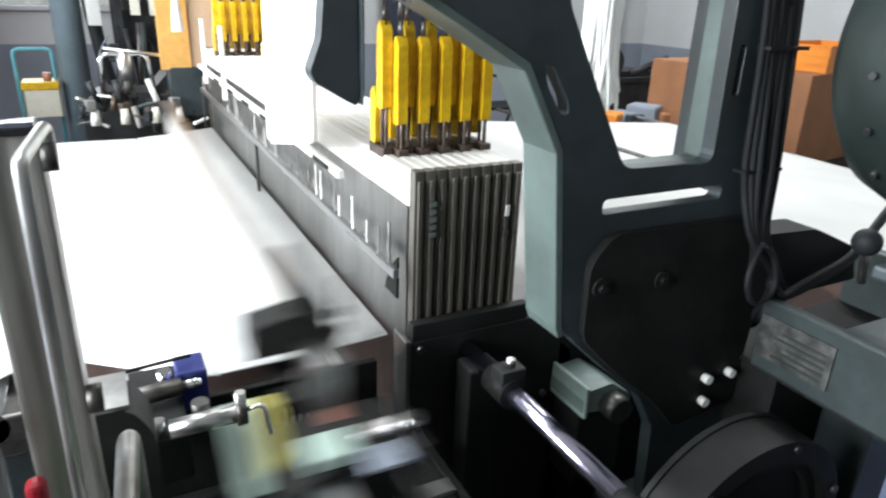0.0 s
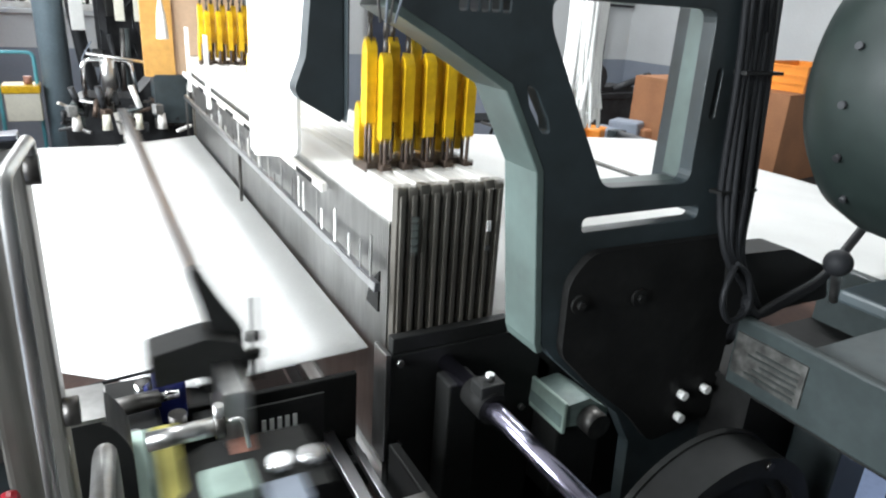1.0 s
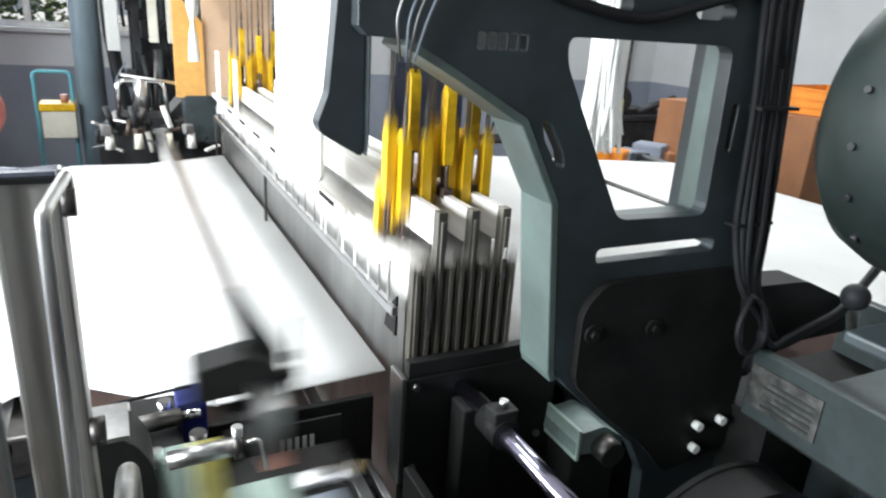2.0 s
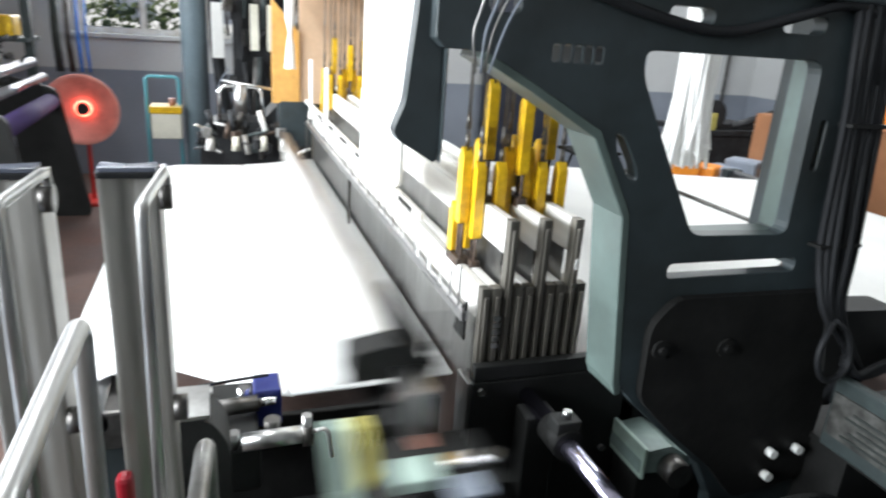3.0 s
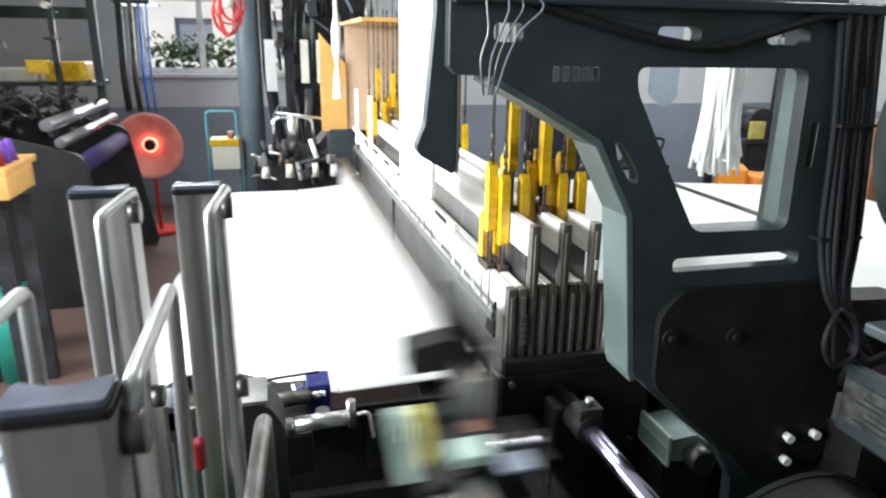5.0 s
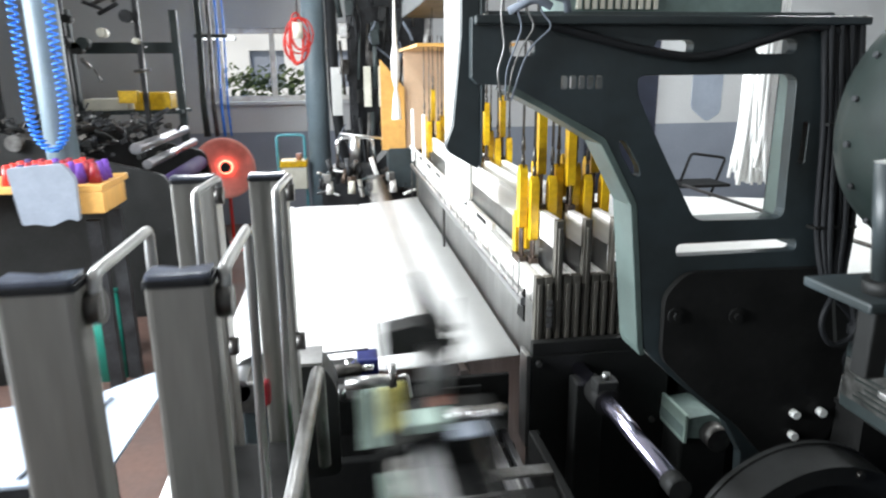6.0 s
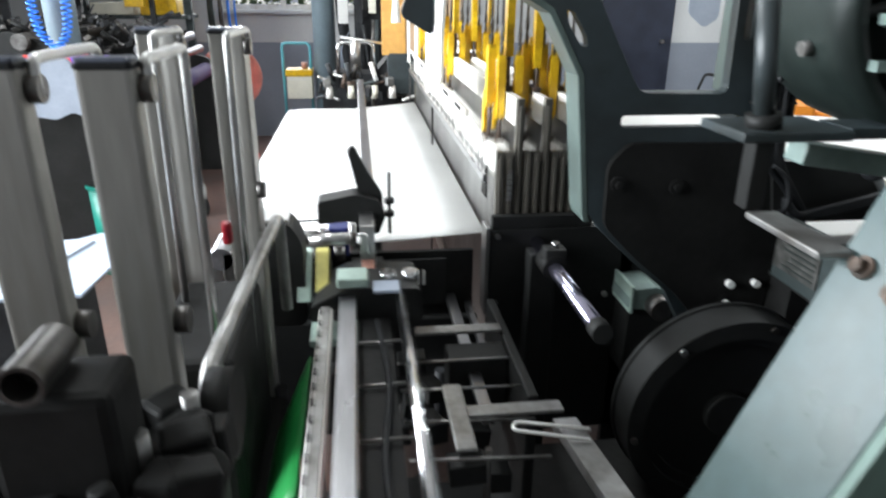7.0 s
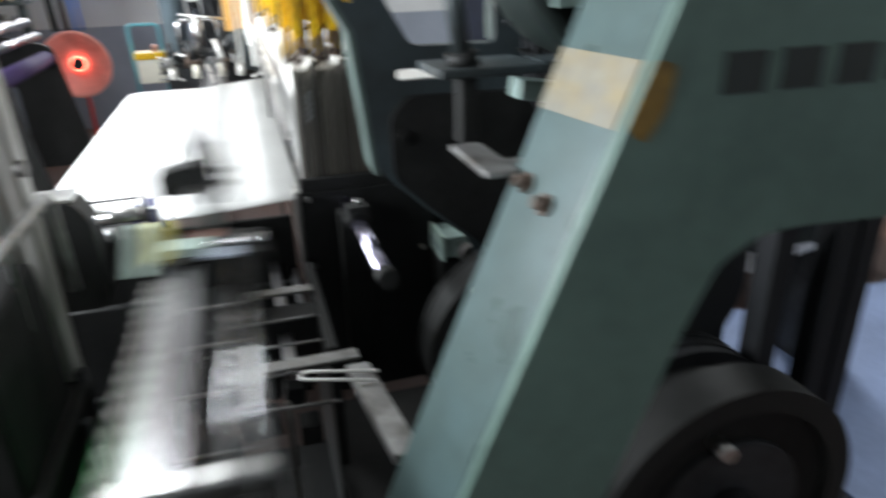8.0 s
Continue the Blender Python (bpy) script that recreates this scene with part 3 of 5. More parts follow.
for k in range(3):
    part("side_cable", bent(B(), [(0.5, -0.292, 1.14 - 0.006 * k), (0.53, -0.3, 1.105), (0.57, -0.29, 1.098 + 0.006 * k), (0.72, -0.28, 1.124 + 0.007 * k), (1.0, -0.2, 1.22 + 0.01 * k)], 0.006, 8, 0.04), RUBBER, cab)
wt = thing("wire_tangle", "tangle of thin grey wires tied to the frame top", "wires")
random.seed(61)
for k in range(4):
    o = (-0.02, -0.004, 0.006, 0.02)[k]
    part("wire", bent(B(), [(-0.1 + o, -0.26, 1.72 + 0.1 * random.random()), (-0.112 + o * 1.5, -0.256, 1.675), (-0.1 + o * 2, -0.258, 1.65), (-0.115 + o, -0.256, 1.62), (-0.128 + o * 0.9, -0.254, 1.585), (-0.13 + o * 0.4, -0.25, 1.54)], 0.0015, 6, 0.012), random.choice((STRIP, GREY, STRIP)), wt)
part("knot", bent(B(), [(-0.13, -0.255, 1.672), (-0.09, -0.262, 1.69), (-0.06, -0.258, 1.676), (-0.1, -0.264, 1.7), (-0.04, -0.256, 1.69), (-0.035, -0.25, 1.672)], 0.006, 8, 0.012), GREY, wt)
gx = thing("ribbed_box", "pale grey ribbed box standing on the frame top", "box")
part("body", box(B(), -0.02, 0.36, -0.2, -0.05, 1.669, 1.86), GEARG, gx, bevel=0.006)
part("base", box(B(), -0.15, 0.45, -0.21, -0.125, 1.6685, 1.676), RAILTOP_LIT, gx)
for k in range(11):
    part("rib", box(B(), -0.005 + k * 0.013, 0.002 + k * 0.013, -0.2075, -0.2005, 1.68, 1.85), CREAM, gx)

# ---- overhead arms ----
oa = thing("overhead_arm", "curved dark steel arm hanging from the top beam", "loom arm")
part("web", slab(B(), soften([(-0.19, 1.9), (-0.193, 1.64), (-0.206, 1.5), (-0.219, 1.467), (-0.214, 1.456), (-0.166, 1.428), (-0.163, 1.45), (-0.166, 1.6), (-0.166, 1.9)], 0.006), [], -0.21, -0.185), DKGREEN, oa, bevel=0.003)
part("rib", slab(B(), [(-0.1605, 1.9), (-0.1605, 1.45), (-0.1625, 1.43), (-0.1655, 1.9)], [], -0.22, -0.12), DKGREEN, oa, bevel=0.001)
# White panel stands for the overhead arm's left face in full light.
wp = thing("white_guard", "white panel standing for the arm's lit left face", "guard panel")
part("panel", slab(B(), soften([(0.15, 1.95), (0.15, 1.5), (0.2, 1.4), (0.2, 1.3), (0.24, 1.285), (0.53, 1.225), (0.545, 1.24), (0.545, 1.95)], 0.015), [], -0.1, -0.092, "x"), WHITE, wp, bevel=0.002)
part("stiffener", box(B(), -0.0915, -0.075, 0.155, 0.165, 1.5, 1.95), DKGREEN, wp)
for y in (0.72, 1.35, 1.75):
    part("strap", box(B(), -0.06, -0.05, y, y + 0.03, 1.19, 1.42), WHITE, wp, "white hanging strap", bevel=0.001)
ob_ = thing("top_beam", "dark steel beam carrying the harness arms", "loom beam")
part("beam", box(B(), -0.02, 0.24, -0.119, 2.5, 1.862, 1.95), DKGREEN, ob_, bevel=0.006)
for y in (0.4, 2.1):
    part("hanger", rod(B(), (0.11, y, 1.95), (0.11, y, H), 0.02, 12), DKGREEN, ob_)
sh = thing("plywood_shelf", "varnished plywood shelf on the far side frame", "shelf")
part("board", box(B(), -0.03, 0.42, 1.75, 2.75, 1.69, 1.705), WOOD, sh)
part("end_panel", slab(B(), [(-0.15, 1.16), (-0.02, 1.16), (-0.02, 1.5), (-0.15, 1.65)], [], 2.46, 2.5), WOOD, sh, "yellow varnished end panel")
part("side_panel", box(B(), -0.02, 0.3, 2.475, 2.49, 1.16, 1.69), mat("pale_plywood", (0.6, 0.42, 0.28), 0.55, 0, 0.08, 5, 0.05), sh, "pale plywood side panel")

# ---- steel accumulator posts beside the breast beam ----
def guide_post(x, y, w, side, reach):
    p = thing("guide_post", "tall satin steel guide post with cap and chromed handle", "guide post", group="guide posts", at=(x, y, 0))
    bm = B()
    grooves = [] if side > 0 else [(w * 0.3, 0.0015), (w * 0.45, 0.005), (w * 0.55, 0.005), (w * 0.7, 0.0015)]
    prof = soften([(0, 0), *grooves, (w, 0), (w, 0.03 if side > 0 else 0.06), (w * 0.55, 0.026), (w * 0.5, 0.018), (w * 0.45, 0.026), (0, 0.03 if side > 0 else 0.06)], 0.006, 3)
    slab(bm, prof, [], 0.72, 1.435, "z")
    part("profile", bm, POSTGREY, p)
    part("cap", slab(B(), soften([(-0.001, -0.001), (w + 0.001, -0.001), (w + 0.001, 0.031), (w * 0.5, 0.02), (-0.001, 0.031)], 0.005, 3), [], 1.4355, 1.441, "z"), RUBBER, p, "dark end cap", bevel=0.001)
    part("cap_film", slab(B(), soften([(0.001, 0.001), (w - 0.001, 0.001), (w - 0.001, 0.029), (w * 0.5, 0.019), (0.001, 0.029)], 0.004, 3), [], 1.4412, 1.4455, "z"), FILM, p, "glossy film on the cap", bevel=0.001)
    part("foot", rod(B(), (w / 2, 0.015, 0.0), (w / 2, 0.015, 0.721), 0.03, 16), DKGREEN, p)
    lean = -0.004 if side < 0 else 0.006
    d, y0 = reach * side, 0.022 if side > 0 else 0.006
    part("handle", bent(B(), [(w + 0.006, y0, 1.41), (w + 0.006, y0, 1.442), (w + lean, y0 + d, 1.441), (w + lean - 0.006, y0 + d, 0.95)], 0.0052, 12, 0.012), SATIN, p, "bent steel handle")
    part("collar", rod(B(), (w, y0, 1.417), (w + 0.011, y0, 1.417), 0.013, 16), OILY, p)
    part("lower_collar", rod(B(), (w, y0, 1.185), (w + 0.013, y0, 1.185), 0.014, 16), OILY, p)
    return p


guide_post(-0.523, -0.312, 0.053, -1, 0.121)
guide_post(-0.629, -0.315, 0.06, -1, 0.115)
guide_post(-0.537, -0.802, 0.048, 1, 0.142)
guide_post(-0.638, -0.802, 0.055, 1, 0.155)
gb3 = thing("post_base", "oily dark bed casting under the guide posts", "loom part")
part("bed", box(B(), -0.68, -0.45, -0.95, -0.3, 0.62, 0.78), GRIME, gb3, bevel=0.01)
part("pipe", hoop(B(), 0, 0, 0.0175, 0.0135, 0, 0.07), OILY, gb3).matrix_local = pose(-0.556, -0.955, 1.222)
part("pipe_core", rod(B(), (-0.556, -0.93, 1.222), (-0.556, -0.88, 1.222), 0.0134, 20), GRIME, gb3)
part("pipe_saddle", box(B(), -0.6, -0.5, -0.945, -0.87, 1.08, 1.203), GRIME, gb3, bevel=0.01)
part("inner_casting", box(B(), -0.6, -0.475, -0.62, -0.34, 0.7, 1.04), GRIME, gb3, bevel=0.012)
part("block", box(B(), -0.72, -0.45, -0.96, -0.8, 0.7, 1.1), GRIME, gb3, bevel=0.012)
random.seed(31)
for k in range(34):
    x, y = random.uniform(-0.7, -0.44), random.uniform(-0.97, -0.82)
    if k % 2:
        part("casting", rod(B(), (x, y, 1.04), (x + random.uniform(-0.04, 0.04), y + random.uniform(-0.04, 0.04), random.uniform(1.085, 1.13)), random.uniform(0.008, 0.024), 16), random.choice((GRIME, GRIME, BLACK, OILY)), gb3, bevel=0.003)
        continue
    part("casting", box(B(), -0.02, 0.025, -0.016, 0.02, -0.04, 0.008, pose(x, y, random.uniform(1.08, 1.12), random.uniform(-12, 12), random.uniform(-12, 12), random.uniform(0, 90))), random.choice((GRIME, GRIME, BLACK)), gb3, bevel=0.006)
for x, y in ((-0.66, -0.9), (-0.58, -0.93), (-0.5, -0.9), (-0.47, -0.84)):
    part("cap_bolt", rod(B(), (x, y, 1.09), (x, y, 1.135), 0.009, 10), STRIP, gb3)
part("lever_boss", rod(B(), (-0.47, -0.78, 1.07), (-0.44, -0.78, 1.07), 0.05, 24), GRIME, gb3)
lc = thing("lower_sheet", "pale blue sheet spread on a dark stand", "sheet")
part("cloth", slab(B(), [(-1.5, -0.3), (-0.937, -0.224), (-0.814, -0.2), (-0.74, -0.13), (-0.7, -0.13), (-0.72, -0.45), (-1.5, -0.47)], [], 1.065, 1.07, "z"), BLUESHEET, lc)
part("fold", rod(B(), (-0.83, -0.44, 1.071), (-0.78, -0.22, 1.071), 0.0035, 8), GREY, lc)
part("stand", box(B(), -1.45, -0.76, -0.45, -0.3, 0, 1.064), DARKMACH, lc)
dt = thing("diagonal_tube", "bent chromed lever beside the cloth edge", "lever")
part("tube", bent(B(), [(-0.44, -0.28, 0.95), (-0.441, -0.295, 1.135), (-0.475, -0.75, 1.1), (-0.477, -0.78, 0.8)], 0.0105, 14, 0.03), STRIP, dt)
tp = thing("temple_unit", "dark temple unit with a navy block at the cloth edge", "loom part", at=(0.03, 0.03, -0.006))
part("body", box(B(), -0.5, -0.4, -0.1, 0.1, 0.88, 0.965), BLACK, tp, bevel=0.008)
part("navy_block", box(B(), -0.405, -0.36, 0.0, 0.06, 0.93, 1.0), BLUE, tp, "navy blue plastic block", bevel=0.004)
part("cylinder", rod(B(), (-0.43, -0.21, 1.05), (-0.35, -0.215, 1.055), 0.012, 14), STEEL, tp)
part("bar", box(B(), -0.56, -0.36, 0.1, 0.14, 0.9, 0.915), STEEL, tp)
part("knob", rod(B(), (-0.352, -0.216, 1.055), (-0.34, -0.216, 1.055), 0.016, 14), OILY, tp)
part("knob_pin", rod(B(), (-0.346, -0.216, 1.05), (-0.346, -0.216, 1.085), 0.007, 10), STEEL, tp)
part("air_cylinder", rod(B(), (-0.49, -0.02, 0.985), (-0.4, -0.01, 0.985), 0.014, 16), OILY, tp)
part("piston", rod(B(), (-0.4, -0.01, 0.985), (-0.372, -0.008, 0.985), 0.008, 12), CHROME, tp)
part("housing", slab(B(), soften([(-0.545, 0.86), (-0.545, 1.085), (-0.47, 1.085), (-0.445, 1.04), (-0.445, 0.86)], 0.02), [], -0.2, -0.12), BLACK, tp, bevel=0.006)
part("housing_lip", box(B(), -0.545, -0.47, -0.2, -0.12, 1.0855, 1.091), STEEL, tp)
for k, (x, y, z) in enumerate(((-0.5, -0.08, 0.985), (-0.47, -0.06, 1.0), (-0.53, -0.05, 0.98), (-0.44, -0.09, 0.975), (-0.42, 0.05, 0.97), (-0.38, -0.05, 0.965), (-0.48, 0.06, 0.97))):
    part("fitting", rod(B(), (x, y, z - 0.02), (x, y, z + 0.012), 0.009 + 0.002 * (k % 3), 12), (STEEL, CHROME, OILY)[k % 3], tp)
part("feed_wire", bent(B(), [(-0.54, -0.02, 1.0), (-0.5, 0.0, 1.02), (-0.38, 0.03, 1.012)], 0.003, 6, 0.02), RUBBER, tp)
part("wire_clip", bent(B(), [(-0.345, -0.22, 1.06), (-0.32, -0.23, 1.07), (-0.315, -0.24, 1.03)], 0.003, 6, 0.01), STEEL, tp)
rg = thing("red_grip", "small red grip between the guide posts", "grip")
part("grip", box(B(), -0.524, -0.508, -0.37, -0.352, 1.11, 1.15), RED, rg, bevel=0.006)

# ---- sley, which swings to and fro ----
SLEY_FRONT = -0.283
sley = thing("sley", "swinging steel sley with a reed cap and black gripper block", "loom sley")
part("reed_cap", box(B(), -0.016, 0.016, 0.06, 2.2, 1.045, 1.062), STEEL_Y, sley, "long grey reed cap", bevel=0.003)
reed = B()
for i in range(200):
    y = 0.1 + i * 0.0105
    box(reed, -0.003, 0.003, y, y + 0.0022, 0.935, 1.045)
tagged(part("reed", reed, ALU, sley, "fine steel reed dents"), kind="stuff")
part("race_bar", box(B(), -0.045, 0.03, 0.02, 2.2, 0.875, 0.905), BLACK, sley, bevel=0.003)
g = B()
slab(g, soften([(-0.112, 1.075), (-0.03, 1.09), (0.02, 1.075), (0.035, 1.04), (0.02, 1.0), (-0.03, 1.0), (-0.04, 1.03), (-0.112, 1.025)], 0.008), [], -0.03, 0.03)
part("gripper_block", g, BLACK, sley, "black gripper block", bevel=0.004)
part("lever", slab(B(), soften([(-0.02, 1.07), (-0.045, 1.18), (-0.03, 1.19), (0.0, 1.13), (0.03, 1.08), (0.03, 1.05)], 0.006), [], 0.0, 0.02), BLACK, sley, bevel=0.002)
part("pin", rod(B(), (0.045, 0.0, 0.99), (0.045, 0.0, 1.13), 0.004, 8), BLACK, sley)
for z in (1.06, 1.03):
    part("nut", rod(B(), (0.045, 0, z), (0.045, 0, z + 0.012), 0.011, 6), BLACK, sley)
part("neck", box(B(), -0.022, 0.008, -0.12, 0.0, 0.92, 1.05), STEEL, sley, bevel=0.003)
part("head_casting", slab(B(), soften([(-0.12, 0.86), (-0.12, 0.93), (-0.05, 0.965), (0.09, 0.96), (0.1, 0.9), (0.06, 0.85)], 0.01), [], -0.24, -0.1), BLACK, sley, bevel=0.005)
part("tape_bar", box(B(), -0.066, -0.034, -0.9, -0.2, 0.94, 0.95), STEEL_Y, sley, "flat steel tape guide", bevel=0.002)
part("guide_rod", rod(B(), (0.052, -0.9, 0.95), (0.052, -0.22, 0.95), 0.0105, 16), CHROME, sley, "chromed guide rod")
part("side_channel", box(B(), -0.104, -0.078, -0.85, -0.25, 0.9, 0.93), ALU, sley, bevel=0.002)
gs = B()
rows_ = []
for k in range(13):
    u = k / 12
    w_ = math.sin(min(1.0, u * 2.2 + 0.08) * math.pi / 2)
    rows_.append([gs.verts.new((-0.118 - 0.1 * w_ * v, -0.34 - 0.36 * u, 0.88 - 0.2 * w_ * v ** 1.3)) for v in [q / 6 for q in range(7)]])
for a, b in zip(rows_, rows_[1:]):
    for q in range(6):
        gs.faces.new((a[q], a[q + 1], b[q + 1], b[q])).smooth = True
gs_ = part("green_sheet", gs, GCLOTH, sley, "bright green plastic side sheet")
gs_.modifiers.new("thick", "SOLIDIFY").thickness = 0.003
for k in range(14):
    part("slot", box(B(), -0.1005, -0.0965, -0.83 + 0.042 * k, -0.815 + 0.042 * k, 0.931, 0.938), BLACK, sley)
part("toothed_strip", box(B(), -0.1, -0.082, -0.85, -0.25, 0.9305, 0.9345), STRIP, sley, "dull perforated strip", bevel=0.001)
part("red_line", box(B(), -0.064, -0.06, -0.82, -0.45, 0.92, 0.938), RED, sley)
part("inner_panel", box(B(), -0.032, 0.03, -0.86, -0.25, 0.9, 0.905), GRIME, sley, "dark inner panel")
for k in range(4):
    part("inner_rod", rod(B(), (-0.03, -0.78 + 0.14 * k, 0.912), (0.045, -0.78 + 0.14 * k, 0.914), 0.003, 8), STRIP, sley)
part("inner_cable", bent(B(), [(0.015, -0.86, 0.915), (0.0, -0.7, 0.915), (0.02, -0.5, 0.915), (0.005, -0.28, 0.915)], 0.005, 8, 0.06), RUBBER, sley)
part("end_casting", box(B(), -0.15, 0.1, -1.0, -0.88, 0.86, 0.96), GRIME, sley, bevel=0.012)
for x in (-0.05, 0.0, 0.05):
    part("end_bolt", rod(B(), (x, -0.9, 0.958), (x, -0.9, 0.985), 0.016, 16), STEEL, sley)
part("green_pad", box(B(), -0.12, -0.03, -0.32, -0.242, 0.885, 0.9), PALE, sley, "pale green plate", bevel=0.003)
for n_, x_, m_, l_ in (("teal_finger", -0.15, PALE, "pale teal selector finger"), ("olive_finger", -0.115, OCHRE, "olive selector finger"), ("salmon_finger", -0.02, PINK, "salmon selector finger")):
    part(n_, slab(B(), soften([(-0.1, 0.99), (-0.06, 0.985), (-0.16, 0.915), (-0.2, 0.92)], 0.006), [], x_, x_ + 0.026, "x"), m_, sley, l_, bevel=0.002)
part("pale_box", box(B(), -0.07, -0.01, -0.24, -0.18, 0.965, 0.985), PALE, sley, "pale green box", bevel=0.004)
part("blue_tab", box(B(), 0.0, 0.05, -0.27, -0.22, 0.965, 0.972), GREY, sley, "pale blue tab", bevel=0.002)
for x in (0.03, 0.075):
    part("cap_nut", rod(B(), (x, -0.19, 0.955), (x, -0.19, 0.978), 0.016, 16), CHROME, sley)

# ---- near side drive ----
ds = thing("drive_shaft", "polished steel shaft in a clamped collar", "shaft")
ds.location = (0.006, 0, 0.004)
part("shaft", rod(B(), (0.09, -0.44, 0.962), (0.09, -0.03, 0.962), 0.0155, 22), SHAFT, ds)
part("collar", rod(B(), (0.09, -0.19, 0.962), (0.09, -0.13, 0.962), 0.027, 22), GRIME, ds)
part("clamp", box(B(), 0.068, 0.112, -0.185, -0.15, 0.98, 1.003), BLACK, ds, bevel=0.003)
part("clamp_bolt", rod(B(), (0.092, -0.168, 1.003), (0.092, -0.168, 1.015), 0.008, 6), STEEL, ds)
part("bracket", box(B(), 0.06, 0.12, -0.1, -0.05, 0.4, 0.96), BLACK, ds, bevel=0.004)
part("end_cap", rod(B(), (0.09, -0.47, 0.962), (0.09, -0.44, 0.962), 0.0185, 22), BLACK, ds)
mc = thing("gear_motor", "pale green gear motor behind the shaft", "motor", at=(0.064, 0.07, -0.034))
part("housing", slab(B(), soften([(0.225, 0.87), (0.23, 0.915), (0.29, 0.92), (0.34, 0.885), (0.34, 0.86)], 0.006), [], -0.2, -0.1), GEARG, mc, bevel=0.003)
part("clamp_band", box(B(), 0.228, 0.236, -0.205, -0.095, 0.86, 0.925), PALE, mc, "pale clamp band", bevel=0.002)
part("gear_stub", rod(B(), (0.29, -0.2, 0.88), (0.29, -0.235, 0.878), 0.026, 20), OILY, mc)
part("lower_body", box(B(), 0.23, 0.34, -0.19, -0.11, 0.7, 0.868), BLACK, mc, bevel=0.006)
wh = thing("pulley_cover", "black round pulley cover with a raised rim", "pulley cover", at=(0, -0.07, -0.006))
c = (0.375, 0.765)
part("rim", hoop(B(), c[0], c[1], 0.202, 0.168, -0.376, -0.31), BLACK, wh, "dark grey rolled rim")
part("flange", hoop(B(), c[0], c[1], 0.206, 0.16, -0.3095, -0.3), BLACK, wh)
part("inner_step", hoop(B(), c[0], c[1], 0.1678, 0.15, -0.362, -0.32), BLACK, wh)
part("disc", rod(B(), (c[0], -0.35, c[1]), (c[0], -0.315, c[1]), 0.1498, 72), BLACK, wh)
part("hub", rod(B(), (c[0], -0.368, c[1]), (c[0], -0.3505, c[1]), 0.045, 24), BLACK, wh, bevel=0.003)
for a in (20, 75, 128, 190, 250, 310):
    x, z = c[0] + 0.19 * math.cos(radians(a)), c[1] + 0.19 * math.sin(radians(a))
    part("screw", rod(B(), (x, -0.382, z), (x, -0.3765, z), 0.007, 10), STEEL if a == 128 else OILY, wh)
part("stand", box(B(), c[0] - 0.06, c[0] + 0.06, -0.289, -0.268, 0, 0.6), BLACK, wh)
sr = thing("side_rail", "grey-green box rail with an engraved label", "loom rail")
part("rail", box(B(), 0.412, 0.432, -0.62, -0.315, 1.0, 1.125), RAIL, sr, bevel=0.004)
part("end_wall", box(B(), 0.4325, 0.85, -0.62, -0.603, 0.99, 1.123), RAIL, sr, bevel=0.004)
# Paler tone here stands for light from above; near walls stay darker.
part("rail", box(B(), 0.82, 0.85, -0.6025, -0.2, 0.99, 1.12), RAILTOP_LIT, sr, bevel=0.004)
part("top_plate", box(B(), 0.4325, 0.8195, -0.6025, -0.43, 1.1, 1.115), RAILTOP_LIT, sr, bevel=0.002)
part("inner_floor", box(B(), 0.4325, 0.8195, -0.6025, -0.2, 0.985, 0.995), GRIME, sr)
part("under_panel", box(B(), 0.436, 0.86, -0.355, -0.3395, 0, 0.984), GRIME, sr, "black panel under the rail")
part("skirt", box(B(), 0.44, 0.4455, -0.339, -0.25, 0.3, 0.984), GRIME, sr, "black skirt below the rail")
part("end_block", slab(B(), soften([(0.39, 1.226), (0.545, 1.218), (0.667, 1.168), (0.695, 1.1), (0.415, 1.1)], 0.01), [], -0.29, -0.23), BLACK, sr, "black chamfered block", bevel=0.004)
nl = part("label_plate", box(B(), 0.4085, 0.4118, -0.45, -0.322, 1.026, 1.1), LABEL, sr, "engraved metal label plate")
for i in range(5):
    part("label_line", box(B(), 0.4074, 0.4084, -0.44, -0.35 - 0.012 * (i % 3), 1.034 + i * 0.011, 1.038 + i * 0.011), INK, nl)
part("post", box(B(), 0.56, 0.66, -0.46, -0.37, 0, 0.984), DKGREEN, sr, bevel=0.004)
sr.location = (0.095, 0.03, -0.022)
rp = thing("roller_post", "dark upright rod on a base plate", "post", at=(-0.092, -0.075, 0.058))
part("rod", rod(B(), (0.255, -0.63, 1.3), (0.235, -0.63, 1.438), 0.012, 18), DKGREEN, rp)
part("collar", rod(B(), (0.255, -0.63, 1.3), (0.253, -0.63, 1.316), 0.02, 18), BLACK, rp)
part("plate", box(B(), 0.215, 0.35, -0.66, -0.56, 1.288, 1.3), DKGREEN, rp, bevel=0.003)
part("stub", box(B(), 0.25, 0.275, -0.63, -0.605, 1.2, 1.2845), BLACK, rp, bevel=0.003)
part("tie_bar", box(B(), 0.3601, 0.45, -0.64, -0.58, 1.286, 1.299), DKGREEN, rp)
dr = thing("drum_motor", "round dark green domed drum with an open dark face", "drum")
dc = (0.43, 1.51)
dm = B()
prof = [(-0.43, 0.05), (-0.435, 0.1), (-0.45, 0.14), (-0.475, 0.165), (-0.51, 0.178), (-0.56, 0.182), (-0.66, 0.184), (-0.7, 0.184), (-0.7, 0.165), (-0.56, 0.16), (-0.54, 0.02)]
prev = None
